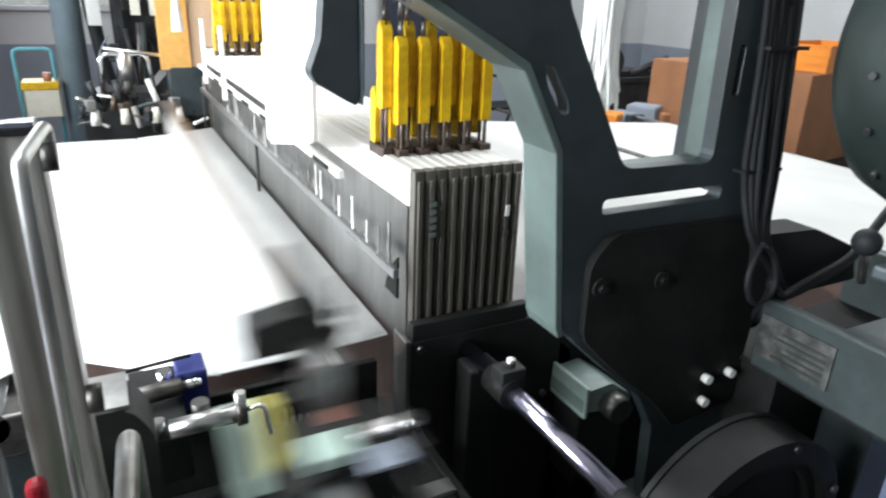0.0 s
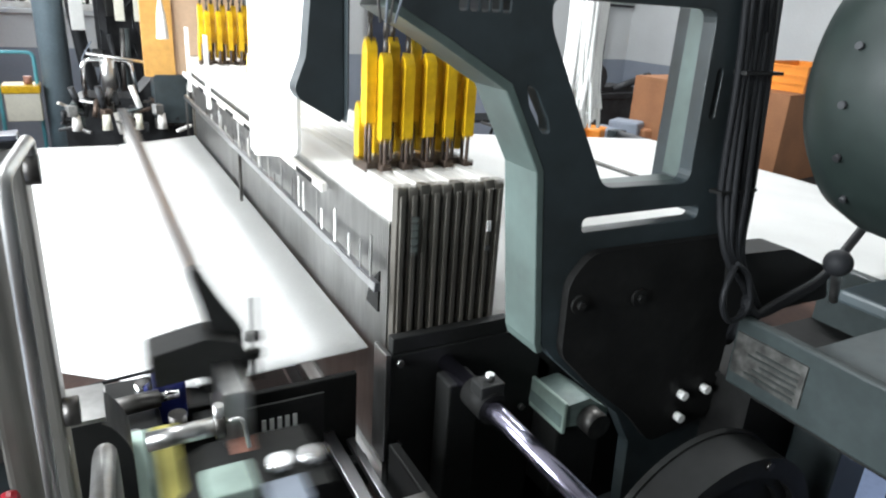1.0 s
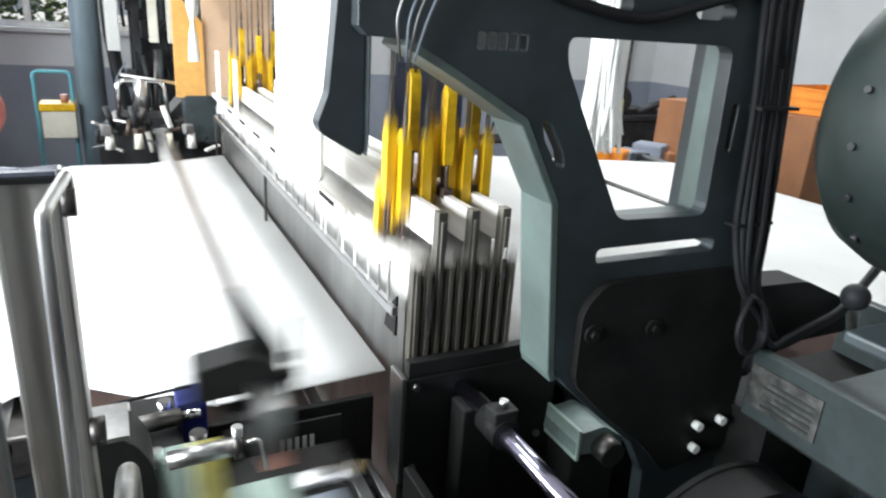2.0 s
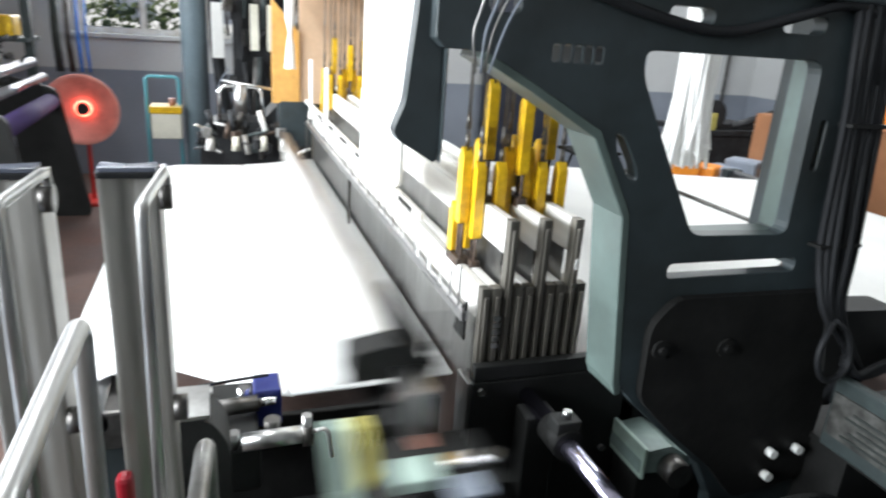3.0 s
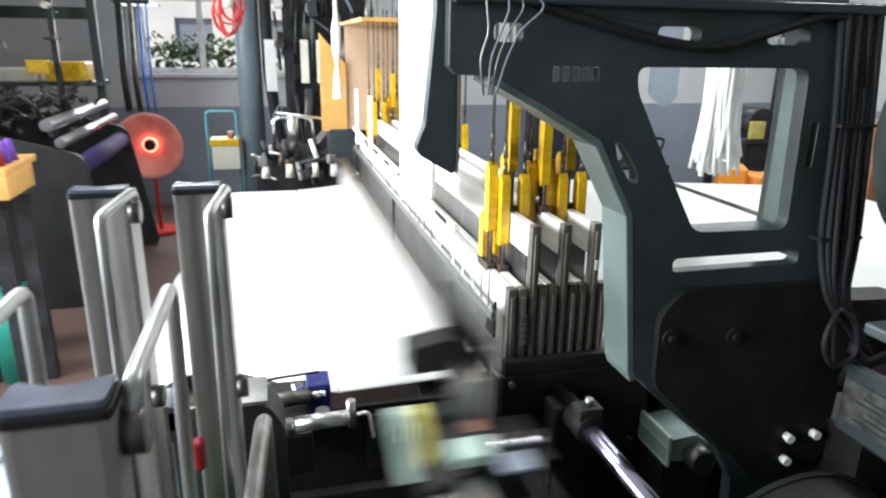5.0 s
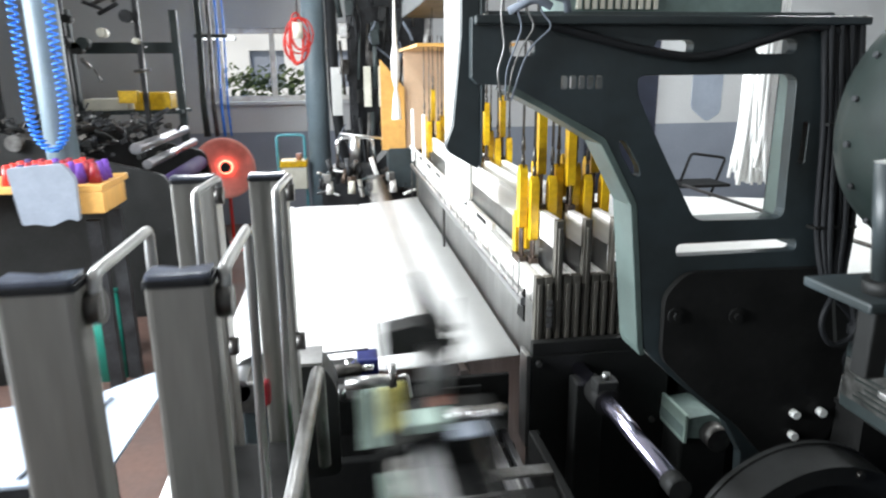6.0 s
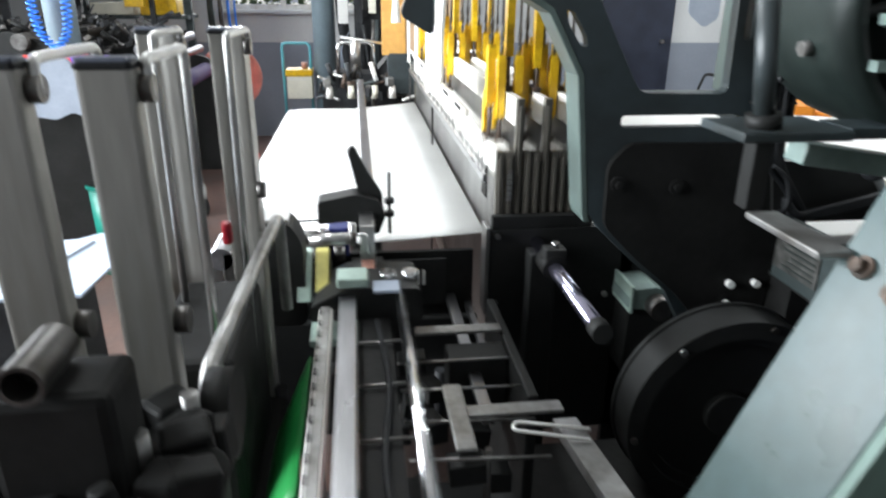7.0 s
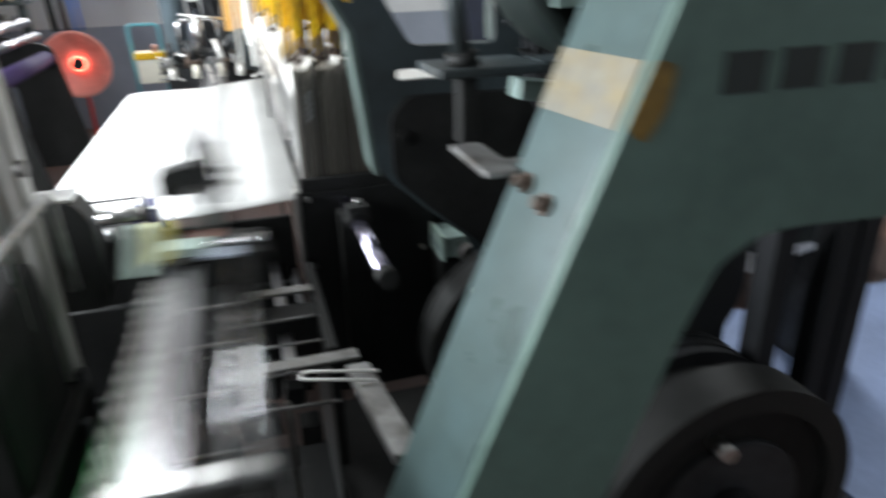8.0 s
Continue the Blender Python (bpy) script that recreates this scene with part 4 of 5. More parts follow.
for yy, r in prof:
    ringv = [dm.verts.new((dc[0] + r * math.cos(2 * math.pi * k / 56), yy, dc[1] + r * math.sin(2 * math.pi * k / 56))) for k in range(56)]
    if prev:
        for k in range(56):
            dm.faces.new((prev[k], prev[(k + 1) % 56], ringv[(k + 1) % 56], ringv[k])).smooth = True
    else:
        dm.faces.new(ringv)
    prev = ringv
dm.faces.new(prev)
part("drum", dm, DRUM, dr)
part("hub", rod(B(), (dc[0], -0.69, dc[1]), (dc[0], -0.5405, dc[1]), 0.045, 24), DARKMACH, dr)
for k in range(6):
    a = math.pi * k / 3 + 0.2
    part("spoke", rod(B(), (dc[0] + 0.04 * math.cos(a), -0.66, dc[1] + 0.04 * math.sin(a)), (dc[0] + 0.164 * math.cos(a), -0.66, dc[1] + 0.164 * math.sin(a)), 0.008, 10), DKGREEN, dr)
part("stand", box(B(), 0.64, 0.72, -0.54, -0.486, 0.95, 1.45), DKGREEN, dr)
for a in (150, 168, 186, 204, 222):
    ca, sa = math.cos(radians(a)), math.sin(radians(a))
    part("rivet", rod(B(), (dc[0] + 0.176 * ca, -0.52, dc[1] + 0.176 * sa), (dc[0] + 0.184 * ca, -0.52, dc[1] + 0.184 * sa), 0.004, 8), DARKMACH, dr)
for zz in (1.42, 1.47, 1.55):
    part("bar", box(B(), dc[0] - 0.15, dc[0] + 0.15, -0.715, -0.701, zz, zz + 0.012), GEARG, dr, "pale guard bar")
part("side_bolt", rod(B(), (dc[0] - 0.168, -0.62, 1.44), (dc[0] - 0.181, -0.62, 1.437), 0.01, 6), STRIP, dr)
part("brace", box(B(), -0.17, 0.17, -0.02, 0.02, -0.014, 0.014, pose(0.43, -0.63, 1.285, 0, 9, 0)), GEARG, dr, "grey-green brace", bevel=0.003)
fl_ = thing("flat_lever", "flat grey steel lever plate on the guard", "lever")
part("plate", box(B(), 0.128, 0.166, -0.88, -0.755, 1.266, 1.274), STRIP, fl_, bevel=0.002)
part("arm", box(B(), 0.166, 0.24, -0.86, -0.835, 1.267, 1.273), STRIP, fl_)
kn = thing("ball_lever", "black ball knob on a lever", "lever")
part("lever", rod(B(), (0.74, -0.3, 1.1), (0.62, -0.356, 1.205), 0.008, 10), STEEL, kn)
bk = B()
bmesh.ops.create_uvsphere(bk, u_segments=20, v_segments=14, radius=0.022)
bmesh.ops.translate(bk, vec=(0.616, -0.358, 1.21), verts=bk.verts[:])
for f in bk.faces:
    f.smooth = True
part("ball", bk, RUBBER, kn)

# ---- sloping guard with lettering, nearest the camera ----
gd = thing("end_guard", "dark green sloping end guard with shade-darkened edge and lettering", "machine guard")
ol = soften([(0.2705, 1.48), (-0.029, 0.75), (0.162, 0.75), (0.224, 0.9165), (0.27, 1.0385), (0.302, 1.124), (0.332, 1.188), (0.376, 1.214), (0.424, 1.218), (0.8, 1.2), (0.8, 1.48)], 0.014, 3)
part("face", slab(B(), ol, [], -1.002, -0.99), COVER, gd, bevel=0.002)
eg = B()
for a, b in (((0.27, -0.9895), (0.254, -0.865)), ((0.2805, -0.9895), (0.2645, -0.865))):
    for x, y in (a, b):
        for z, o in ((1.48, 0.0), (0.75, -0.2993)):
            eg.verts.new((x + o, y, z))
eg.verts.ensure_lookup_table()
for f in ((0, 1, 3, 2), (4, 6, 7, 5), (0, 4, 5, 1), (2, 3, 7, 6), (0, 2, 6, 4), (1, 5, 7, 3)):
    eg.faces.new([eg.verts[k] for k in f])
# Edge colour is darker than the face to stand for shade.
part("edge", eg, EDGEG_SHADED, gd, "grey-green edge face, darkened in colour for shade", bevel=0.002)


def edge_x(y, z):
    """The outer surface of the sloping edge."""
    return 0.27 - (y + 0.9895) * 0.1285 - (1.48 - z) * 0.41


for y, z in ((-0.895, 1.262), (-0.938, 1.252)):
    x = edge_x(y, z)
    sc = rod(B(), (x - 0.004, y, z + 0.0017), (x + 0.002, y, z - 0.001), 0.0115, 14)
    rod(sc, (x - 0.013, y, z + 0.0055), (x - 0.004, y, z + 0.0017), 0.0075, 6)
    part("screw", sc, SOCKET, gd)
tp_ = B()
for o in (0.0014, 0.0004):
    for y in (-0.989, -0.866):
        for z in (1.334, 1.393):
            tp_.verts.new((edge_x(y, z) - o, y, z))
tp_.verts.ensure_lookup_table()
for f in ((0, 1, 3, 2), (4, 6, 7, 5), (0, 4, 5, 1), (2, 3, 7, 6), (0, 2, 6, 4), (1, 5, 7, 3)):
    tp_.faces.new([tp_.verts[k] for k in f])
part("tape", tp_, TAPE, gd, "old yellowed tape")
part("tape_fold", slab(B(), soften([(0.213, 1.337), (0.237, 1.396), (0.258, 1.39), (0.252, 1.352), (0.232, 1.322)], 0.008), [], -1.0032, -1.0024), mat("brown_tape", (0.2, 0.12, 0.02), 0.5, 0, 0.2, 30), gd, "amber tape folded over the edge")
for i in range(4):
    x = 0.306 + i * 0.062
    part("letter_bar", box(B(), x, x + 0.044, -1.0035, -1.0022, 1.36, 1.397), INK, gd, "black maker's lettering")
MX, MZ = 0.475, 0.745
mo = thing("end_motor", "dark ribbed motor pulley under the guard", "motor")
part("body", rod(B(), (MX, -0.9, MZ), (MX, -0.66, MZ), 0.165, 48), BLACK, mo)
for k in range(5):
    part("belt", hoop(B(), MX, MZ, 0.19, 0.1645, -0.8 + k * 0.026, -0.782 + k * 0.026), RUBBER, mo, "black drive belt")
part("rim", hoop(B(), MX, MZ, 0.207, 0.172, -0.93, -0.86), BLACK, mo)
part("inner_ring", hoop(B(), MX, MZ, 0.1718, 0.12, -0.915, -0.88), GRIME, mo)
part("inner_disc", rod(B(), (MX, -0.925, MZ), (MX, -0.9005, MZ), 0.1195, 40), DARKMACH, mo, bevel=0.003)
part("hub", rod(B(), (MX, -0.96, MZ), (MX, -0.9255, MZ), 0.045, 24), DARKMACH, mo, bevel=0.004)
part("bolt", rod(B(), (MX - 0.03, -0.945, MZ + 0.125), (MX - 0.03, -0.914, MZ + 0.125), 0.013, 6), STEEL, mo)
part("stand", box(B(), 0.4, 0.62, -0.85, -0.7, 0, 0.6), BLACK, mo)
part("housing", rod(B(), (0.53, -0.72, 1.02), (0.5, -0.6, 1.0), 0.13, 32), BLACK, mo, "black round housing")
wr = thing("white_roll", "white roll of cloth standing behind the drive", "cloth roll")
part("roll", rod(B(), (0.74, -0.5, 0.925), (1.15, -0.4, 0.925), 0.055, 24), FABRIC, wr)
part("cradle", box(B(), 1.1, 1.2, -0.46, -0.34, 0, 0.875), DARKMACH, wr)
vb = thing("belt_guard_post", "black upright belt run behind the guard", "belts")
for x in (0.6, 0.712, 0.757):
    part("belt", box(B(), x, x + 0.035, -0.8, -0.76, 0.6, 1.25), RUBBER, vb)
part("mount", box(B(), 0.58, 0.81, -0.82, -0.74, 1.2505, 1.28), BLACK, vb)

# ---- bed of the loom under the sley ----
bed = thing("loom_bed", "oily black bed frame under the sley", "loom frame")
part("rail", box(B(), -0.1, -0.075, -0.45, 0.35, 0.785, 0.8), STEEL_Y, bed, "pale worn steel rail", bevel=0.003)
part("rail", box(B(), -0.05, -0.035, -0.2, 0.2, 0.76, 0.775), STEEL_Y, bed, bevel=0.002)
part("back_plate", box(B(), -0.53, -0.03, 0.074, 0.088, 0.4, 0.914), GRIME, bed, bevel=0.003)
part("front_lip", box(B(), -0.2, -0.02, -0.225, -0.195, 0.845, 0.853), STRIP, bed, "bright steel strip", bevel=0.002)
part("lever_plate", box(B(), -0.17, -0.135, -0.6, -0.42, 0.848, 0.856), STRIP, bed, bevel=0.004)
part("cross_strip", box(B(), -0.14, 0.03, -0.5, -0.47, 0.836, 0.844), STRIP, bed, bevel=0.002)
part("outer_strip", slab(B(), [(0.0, -0.53), (0.04, -0.53), (0.07, -0.78), (0.03, -0.78)], [], 0.83, 0.85, "z"), STRIP, bed, "pale steel arm", bevel=0.003)
part("wire_loop", bent(B(), [(0.05, -0.57, 0.853), (-0.07, -0.56, 0.87), (-0.08, -0.58, 0.87), (0.04, -0.6, 0.856)], 0.003, 8, 0.01), WHITE, bed, "white wire loop")
for k in range(4):
    part("thin_rod", rod(B(), (-0.24, -0.3 - 0.1 * k, 0.83 + 0.004 * k), (-0.02, -0.3 - 0.1 * k, 0.83), 0.003, 8), STRIP, bed)
part("side_wall", box(B(), -0.02, 0.0, -0.45, -0.05, 0.35, 0.84), BLACK, bed, bevel=0.004)
part("outer_wall", box(B(), 0.0005, 0.36, -0.9, -0.86, 0.33, 0.8), BLACK, bed, bevel=0.004)
part("side_box", box(B(), -0.14, -0.02, -0.3, -0.232, 0.7, 0.83), BLACK, bed, bevel=0.004)
part("cross_beam", box(B(), -0.56, -0.025, 0.02, 0.045, 0.45, 0.76), BLACK, bed, bevel=0.005)
part("cross_beam", box(B(), -0.5, 0.36, -0.98, -0.9, 0.3, 0.5), BLACK, bed, bevel=0.005)
# Added black sheet keeps the floor below the drive dark.
part("dark_filler", box(B(), -0.018, 0.42, -0.855, -0.24, 0.55, 0.57), GRIME, bed, "added black sheet hiding the floor under the drive")
part("tray", box(B(), -0.75, 0.9, -1.3, -0.06, 0.3, 0.33), BLACK, bed)
random.seed(11)
for k in range(46):
    x, y, z = random.uniform(-0.5, -0.03), random.uniform(-0.85, 0.0), random.uniform(0.6, 0.8)
    q = random.random()
    if q < 0.5:
        part("fitting", box(B(), -0.02, 0.02, -0.03, 0.03, -0.02, 0.02, pose(x, y, z, random.uniform(-10, 10), random.uniform(-10, 10), random.choice((0, 90, 20)))), random.choice((OILY, BLACK, DARKMACH, BLACK)), bed, bevel=0.003)
    else:
        part("stud", rod(B(), (x, y, 0.5), (x, y, z), random.uniform(0.006, 0.014), 10), random.choice((OILY, DARKMACH, DARKMACH)), bed)
# ---- far end mechanism of the loom ----
fm = thing("far_drive", "cluttered dark drive head at the far end of the loom", "loom part")
part("casting", slab(B(), soften([(-0.5, 0.4), (-0.5, 0.95), (-0.42, 1.05), (-0.2, 1.04), (-0.05, 1.2), (0.3, 1.25), (0.3, 0.4)], 0.03), [], 2.6, 2.85), DARKMACH, fm, bevel=0.008)
part("cover", slab(B(), soften([(-0.12, 0.95), (-0.12, 1.17), (0.02, 1.17), (0.04, 0.95)], 0.02), [], 2.44, 2.599), DKGREEN, fm, bevel=0.006)
part("bowed_tube", bent(B(), [(-0.4, 2.58, 1.0), (-0.4, 2.58, 1.22), (-0.2, 2.58, 1.22), (-0.18, 2.58, 1.0)], 0.012, 10, 0.04), CHROME, fm)
part("arm", rod(B(), (-0.38, 2.55, 1.25), (-0.14, 2.5, 1.22), 0.008, 10), STEEL, fm)
part("cylinder", rod(B(), (-0.3, 2.55, 1.08), (-0.3, 2.55, 1.24), 0.03, 16), STEEL, fm)
random.seed(21)
for k in range(46):
    x, y, z = random.uniform(-0.5, 0.0), random.uniform(2.4, 2.6), random.uniform(0.92, 1.08)
    m_ = random.choice((STRIP, OILY, OILY, ALU, SOCKET, RAILTOP_LIT, DARKMACH, DARKMACH))
    if k % 3 == 0:
        part("spindle", rod(B(), (x, y, z - 0.05), (x + random.uniform(-0.03, 0.03), y + random.uniform(-0.04, 0.04), z + random.uniform(0.0, 0.05)), random.uniform(0.006, 0.016), 12), m_, fm)
    elif k % 3 == 1:
        part("link", box(B(), -0.045, 0.045, -0.008, 0.008, -0.006, 0.006, pose(x, y, z, random.uniform(-25, 25), random.uniform(-25, 25), random.uniform(-40, 40))), m_, fm, bevel=0.002)
    else:
        part("fitting", box(B(), -0.02, 0.02, -0.018, 0.018, -0.03, 0.016, pose(x, y, z, 0, 0, random.uniform(0, 90))), m_, fm, bevel=0.004)
for x in (-0.45, -0.33, -0.2, -0.1):
    part("bobbin", rod(B(), (x, 2.42, 0.93), (x, 2.42, 1.0), 0.022, 16, 0.016), random.choice((CREAM, STRIP, ALU)), fm)
rk = thing("equipment_rack", "dark equipment rack with hanging fittings behind the column", "rack")
for x in (-0.28, 0.25):
    part("upright", box(B(), x, x + 0.04, 3.6, 3.64, 0, 2.3), DARKMACH, rk)
for k in range(90):
    x, z, y = random.uniform(-0.34, 0.3), random.uniform(0.75, 2.1), 3.55 + random.uniform(-0.05, 0.1)
    m_ = random.choice((DARKMACH, OILY, BLACK, RAIL, RAILTOP_LIT, DARKMACH, STRIP))
    if k % 3 == 0:
        part("bracket_rod", rod(B(), (x, y, z), (x + random.uniform(-0.04, 0.04), y, z + random.uniform(0.12, 0.4)), random.uniform(0.006, 0.02), 10), m_, rk)
    elif k % 3 == 1:
        part("cable", bent(B(), [(x, y, z), (x + random.uniform(-0.08, 0.08), y - 0.03, z - 0.12), (x + random.uniform(-0.1, 0.1), y, z - random.uniform(0.2, 0.4))], random.uniform(0.004, 0.009), 6, 0.08), random.choice((RUBBER, RUBBER, GREY)), rk)
    else:
        part("fitting", box(B(), -0.03, 0.03, -0.02, 0.02, -0.05, 0.05, pose(x, y, z, 0, random.uniform(-8, 8), random.uniform(-20, 20))), m_, rk, bevel=0.005)
for x in (-0.2, -0.1):
    part("white_strip", box(B(), x, x + 0.05, 3.44, 3.46, 1.35, 1.62), CREAM, rk, "pale hanging strip", bevel=0.003)
part("panel", box(B(), -0.3, 0.3, 3.66, 3.68, 0.5, 2.3), DARKMACH, rk)
ts = thing("hanging_tassel", "white yarn tassel hanging from the shelf edge", "yarn tassel")
tb = B()
for (z0, r0), (z1, r1) in zip([(1.95, 0.005), (1.72, 0.012), (1.66, 0.024), (1.56, 0.022), (1.5, 0.007), (1.44, 0.018)], [(1.72, 0.012), (1.66, 0.024), (1.56, 0.022), (1.5, 0.007), (1.44, 0.018), (1.34, 0.026)]):
    rod(tb, (-0.08, 2.3, z0), (-0.08, 2.3, z1), r0, 14, r1, caps=False)
part("tassel", tb, YARN, ts)
rc = thing("red_cord_coil", "coil of red cord with a grey plug hanging up", "cord")
cb = B()
random.seed(71)
for k in range(9):
    ox, oz, rx_, rz_ = random.uniform(-0.02, 0.02), random.uniform(-0.04, 0.03), random.uniform(0.04, 0.085), random.uniform(0.08, 0.15)
    bent(cb, [(-0.6 + ox + rx_ * math.cos(t), 2.98 + 0.012 * k + 0.02 * math.sin(2 * t + k), 1.78 + oz + rz_ * math.sin(t)) for t in [2 * math.pi * q / 12 for q in range(13)]], 0.005, 6, 0.02)
part("coil", cb, REDCORD, rc)
part("plug", rod(B(), (-0.6, 2.95, 1.78), (-0.6, 2.95, 1.87), 0.03, 14), CREAM, rc)
part("hook", rod(B(), (-0.6, 3.0, 1.9), (-0.6, 3.0, H), 0.004, 6), OILY, rc)

# ---- behind the warp ----
yh = thing("yarn_hank", "thick white hank of yarn hanging over the warp", "yarn hank")
random.seed(8)
yb = B()
for k in range(220):
    a, r = random.uniform(0, 6.283), 0.055 * math.sqrt(random.random())
    x, y = 1.03 + r * math.cos(a), 0.834 + r * math.sin(a)
    fx, fy = random.uniform(-0.02, 0.02), random.uniform(-0.02, 0.02)
    bent(yb, [(x, y, 2.6), (x, y, 1.5), (x + fx * 0.5, y + fy * 0.5, 1.36), (x + fx * 1.6, y + fy * 1.6, 1.225 + random.uniform(-0.03, 0.06))], random.uniform(0.004, 0.01), 5, 0.05)
rod(yb, (1.03, 0.834, 1.33), (1.03, 0.834, 2.6), 0.05, 20)
tagged(part("strand_mass", yb, YARN, yh), kind="stuff")
part("hanger", box(B(), 0.93, 1.13, 0.8, 0.87, 2.58, 2.66), OILY, yh)
part("drop_rod", rod(B(), (1.03, 0.834, 2.66), (1.03, 0.834, H), 0.012, 8), OILY, yh)
cw = thing("hanging_cloth", "pale cloth hanging beside the yarn hank", "cloth")
part("clip", box(B(), 1.13, 1.25, 1.448, 1.456, 2.6, H), OILY, cw)
part("cloth", slab(B(), soften([(1.12, 2.6), (1.12, 1.42), (1.2, 1.36), (1.26, 1.4), (1.26, 2.6)], 0.02), [], 1.45, 1.454), GREY, cw)


def carton(x, y, z, w, d, h, rz, material, label, tape=True):
    c_ = thing("carton", label, "box", group="cartons behind the warp", at=(x, y, z))
    c_.rotation_euler.z = radians(rz)
    part("body", box(B(), -w / 2, w / 2, -d / 2, d / 2, 0, h), material, c_, bevel=0.006)
    part("flap", box(B(), -w / 2, w / 2, -d / 2, -0.004, h + 0.0005, h + 0.006), material, c_)
    part("flap", box(B(), -w / 2, w / 2, 0.004, d / 2, h + 0.0005, h + 0.006), material, c_)
    return c_


def crate(x, y, z, rz, label):
    c_ = thing("crate", label, "crate", group="plastic crates", at=(x, y, z))
    c_.rotation_euler.z = radians(rz)
    for a in (-0.4, 0.385):
        part("side", box(B(), a, a + 0.015, -0.25, 0.25, 0, 0.2), ORANGE, c_, bevel=0.003)
    for b in (-0.25, 0.235):
        part("side", box(B(), -0.384, 0.384, b, b + 0.015, 0, 0.2), ORANGE, c_, bevel=0.003)
    part("bottom", box(B(), -0.384, 0.384, -0.234, 0.234, 0, 0.012), ORANGE, c_)
    for zz in (0.06, 0.12, 0.19):
        part("rib", slab(B(), [(-0.408, -0.258), (0.408, -0.258), (0.408, 0.258), (-0.408, 0.258)], [[(-0.4005, -0.2505), (0.4005, -0.2505), (0.4005, 0.2505), (-0.4005, 0.2505)]], zz, zz + 0.014, "z"), ORANGE, c_)
    return c_


pl = thing("low_platform", "dark low platform for stacked cartons", "platform")
part("deck", box(B(), 2.95, 5.4, 1.6, 3.6, 0.3, 0.34), DARKMACH, pl)
for x in (3.0, 5.3):
    for y in (1.65, 3.5):
        part("leg", box(B(), x, x + 0.05, y, y + 0.05, 0, 0.3), DARKMACH, pl)
carton(3.88, 2.95, 0.341, 0.6, 0.6, 0.75, 8, CARD, "brown cardboard carton behind the warp")
carton(4.85, 2.75, 0.341, 1.1, 0.6, 0.7, 8, CARD, "large brown carton under an orange crate")
crate(4.95, 2.75, 1.048, 8, "orange ribbed plastic crate on a brown carton")
bn = thing("workbench", "dark steel workbench with a black machine on it", "workbench", at=(0.28, 0, 0))
part("top", box(B(), 3.3, 4.3, 3.9, 4.5, 0.8, 0.85), DARKMACH, bn, bevel=0.004)
part("drawer_box", box(B(), 3.35, 4.25, 3.92, 4.45, 0.5, 0.799), DARKMACH, bn, bevel=0.004)
for x in (3.34, 4.2):
    for y in (3.94, 4.4):
        part("leg", box(B(), x, x + 0.06, y, y + 0.06, 0, 0.5), DARKMACH, bn)
bm_ = thing("bench_motor", "black machine with a rounded motor on the bench", "machine", at=(0.28, 0, 0))
part("motor", rod(B(), (3.5, 3.95, 0.98), (3.5, 4.3, 0.98), 0.13, 24), DARKMACH, bm_)
part("yellow_tray", box(B(), 3.36, 3.5, 3.9, 3.94, 0.851, 1.0), OCHRE, bm_, bevel=0.004)
part("arm", rod(B(), (3.75, 4.0, 0.87), (4.2, 4.0, 1.0), 0.035, 10), DARKMACH, bm_)
part("foot", box(B(), 3.4, 4.0, 3.98, 4.3, 0.851, 0.9), DARKMACH, bm_, bevel=0.004)
random.seed(15)
for k in range(9):
    x = 2.95 + 0.16 * k
    rg_ = thing("rag", "folded coloured rag on the platform edge", "rag", group="rags", at=(x, 3.2 - 0.03 * k, 0.345))
    part("cloth", box(B(), -0.1, 0.1, -0.12, 0.12, 0, random.uniform(0.35, 0.42), pose(0, 0, 0, 0, 0, random.uniform(-30, 30))), random.choice((ORANGE, GREY, CARD, DADO)), rg_, bevel=0.02)
dp = thing("dark_door", "dark navy door standing against the far wall", "door", kind="structure")
part("leaf", box(B(), 2.35, 3.17, 5.9, 5.95, 0, 2.05), mat("navy_door_paint", (0.02, 0.026, 0.045), 0.5, 0, 0.15), dp, bevel=0.006)
part("door_handle", rod(B(), (3.05, 5.86, 1.0), (3.05, 5.9, 1.0), 0.02, 12), STEEL, dp)
fc = thing("folding_chair", "black tube chair frame against the far wall", "chair")
part("frame", bent(B(), [(3.0, 5.2, 0), (3.3, 5.3, 0.72), (3.7, 5.3, 0.66), (3.4, 5.2, 0)], 0.015, 8, 0.05), BLACK, fc)
part("seat", box(B(), 3.05, 3.6, 5.0, 5.4, 0.4, 0.43), BLACK, fc, bevel=0.006)
hr = thing("hook_rail", "dark hook rail with small spools on the far wall", "hook rail")
part("rail", box(B(), 7.0 - 1.6, 5.95, 5.93, 5.95, 1.62, 1.65), DARKMACH, hr)
part("post", box(B(), 5.5, 5.53, 5.9, 5.93, 0, 1.8), OILY, hr)
for k in range(6):
    part("spool", rod(B(), (5.42 + 0.09 * k, 5.9, 1.66), (5.42 + 0.09 * k, 5.9, 1.74), 0.025, 10), PALE, hr)

# ---- far left of the hall ----
c2 = thing("column", "slate-blue painted round steel column with a coiled air hose", "column", kind="structure", at=(-1.865, 2.6, 0))
part("shaft", rod(B(), (0, 0, 0), (0, 0, H), 0.08, 24), COLUMN, c2)
part("base_plate", box(B(), -0.16, 0.16, -0.16, 0.16, 0, 0.02), COLUMN, c2, bevel=0.003)
ah = thing("coiled_air_hose", "bright blue coiled air hose hanging in a loop", "air hose")
hp = []
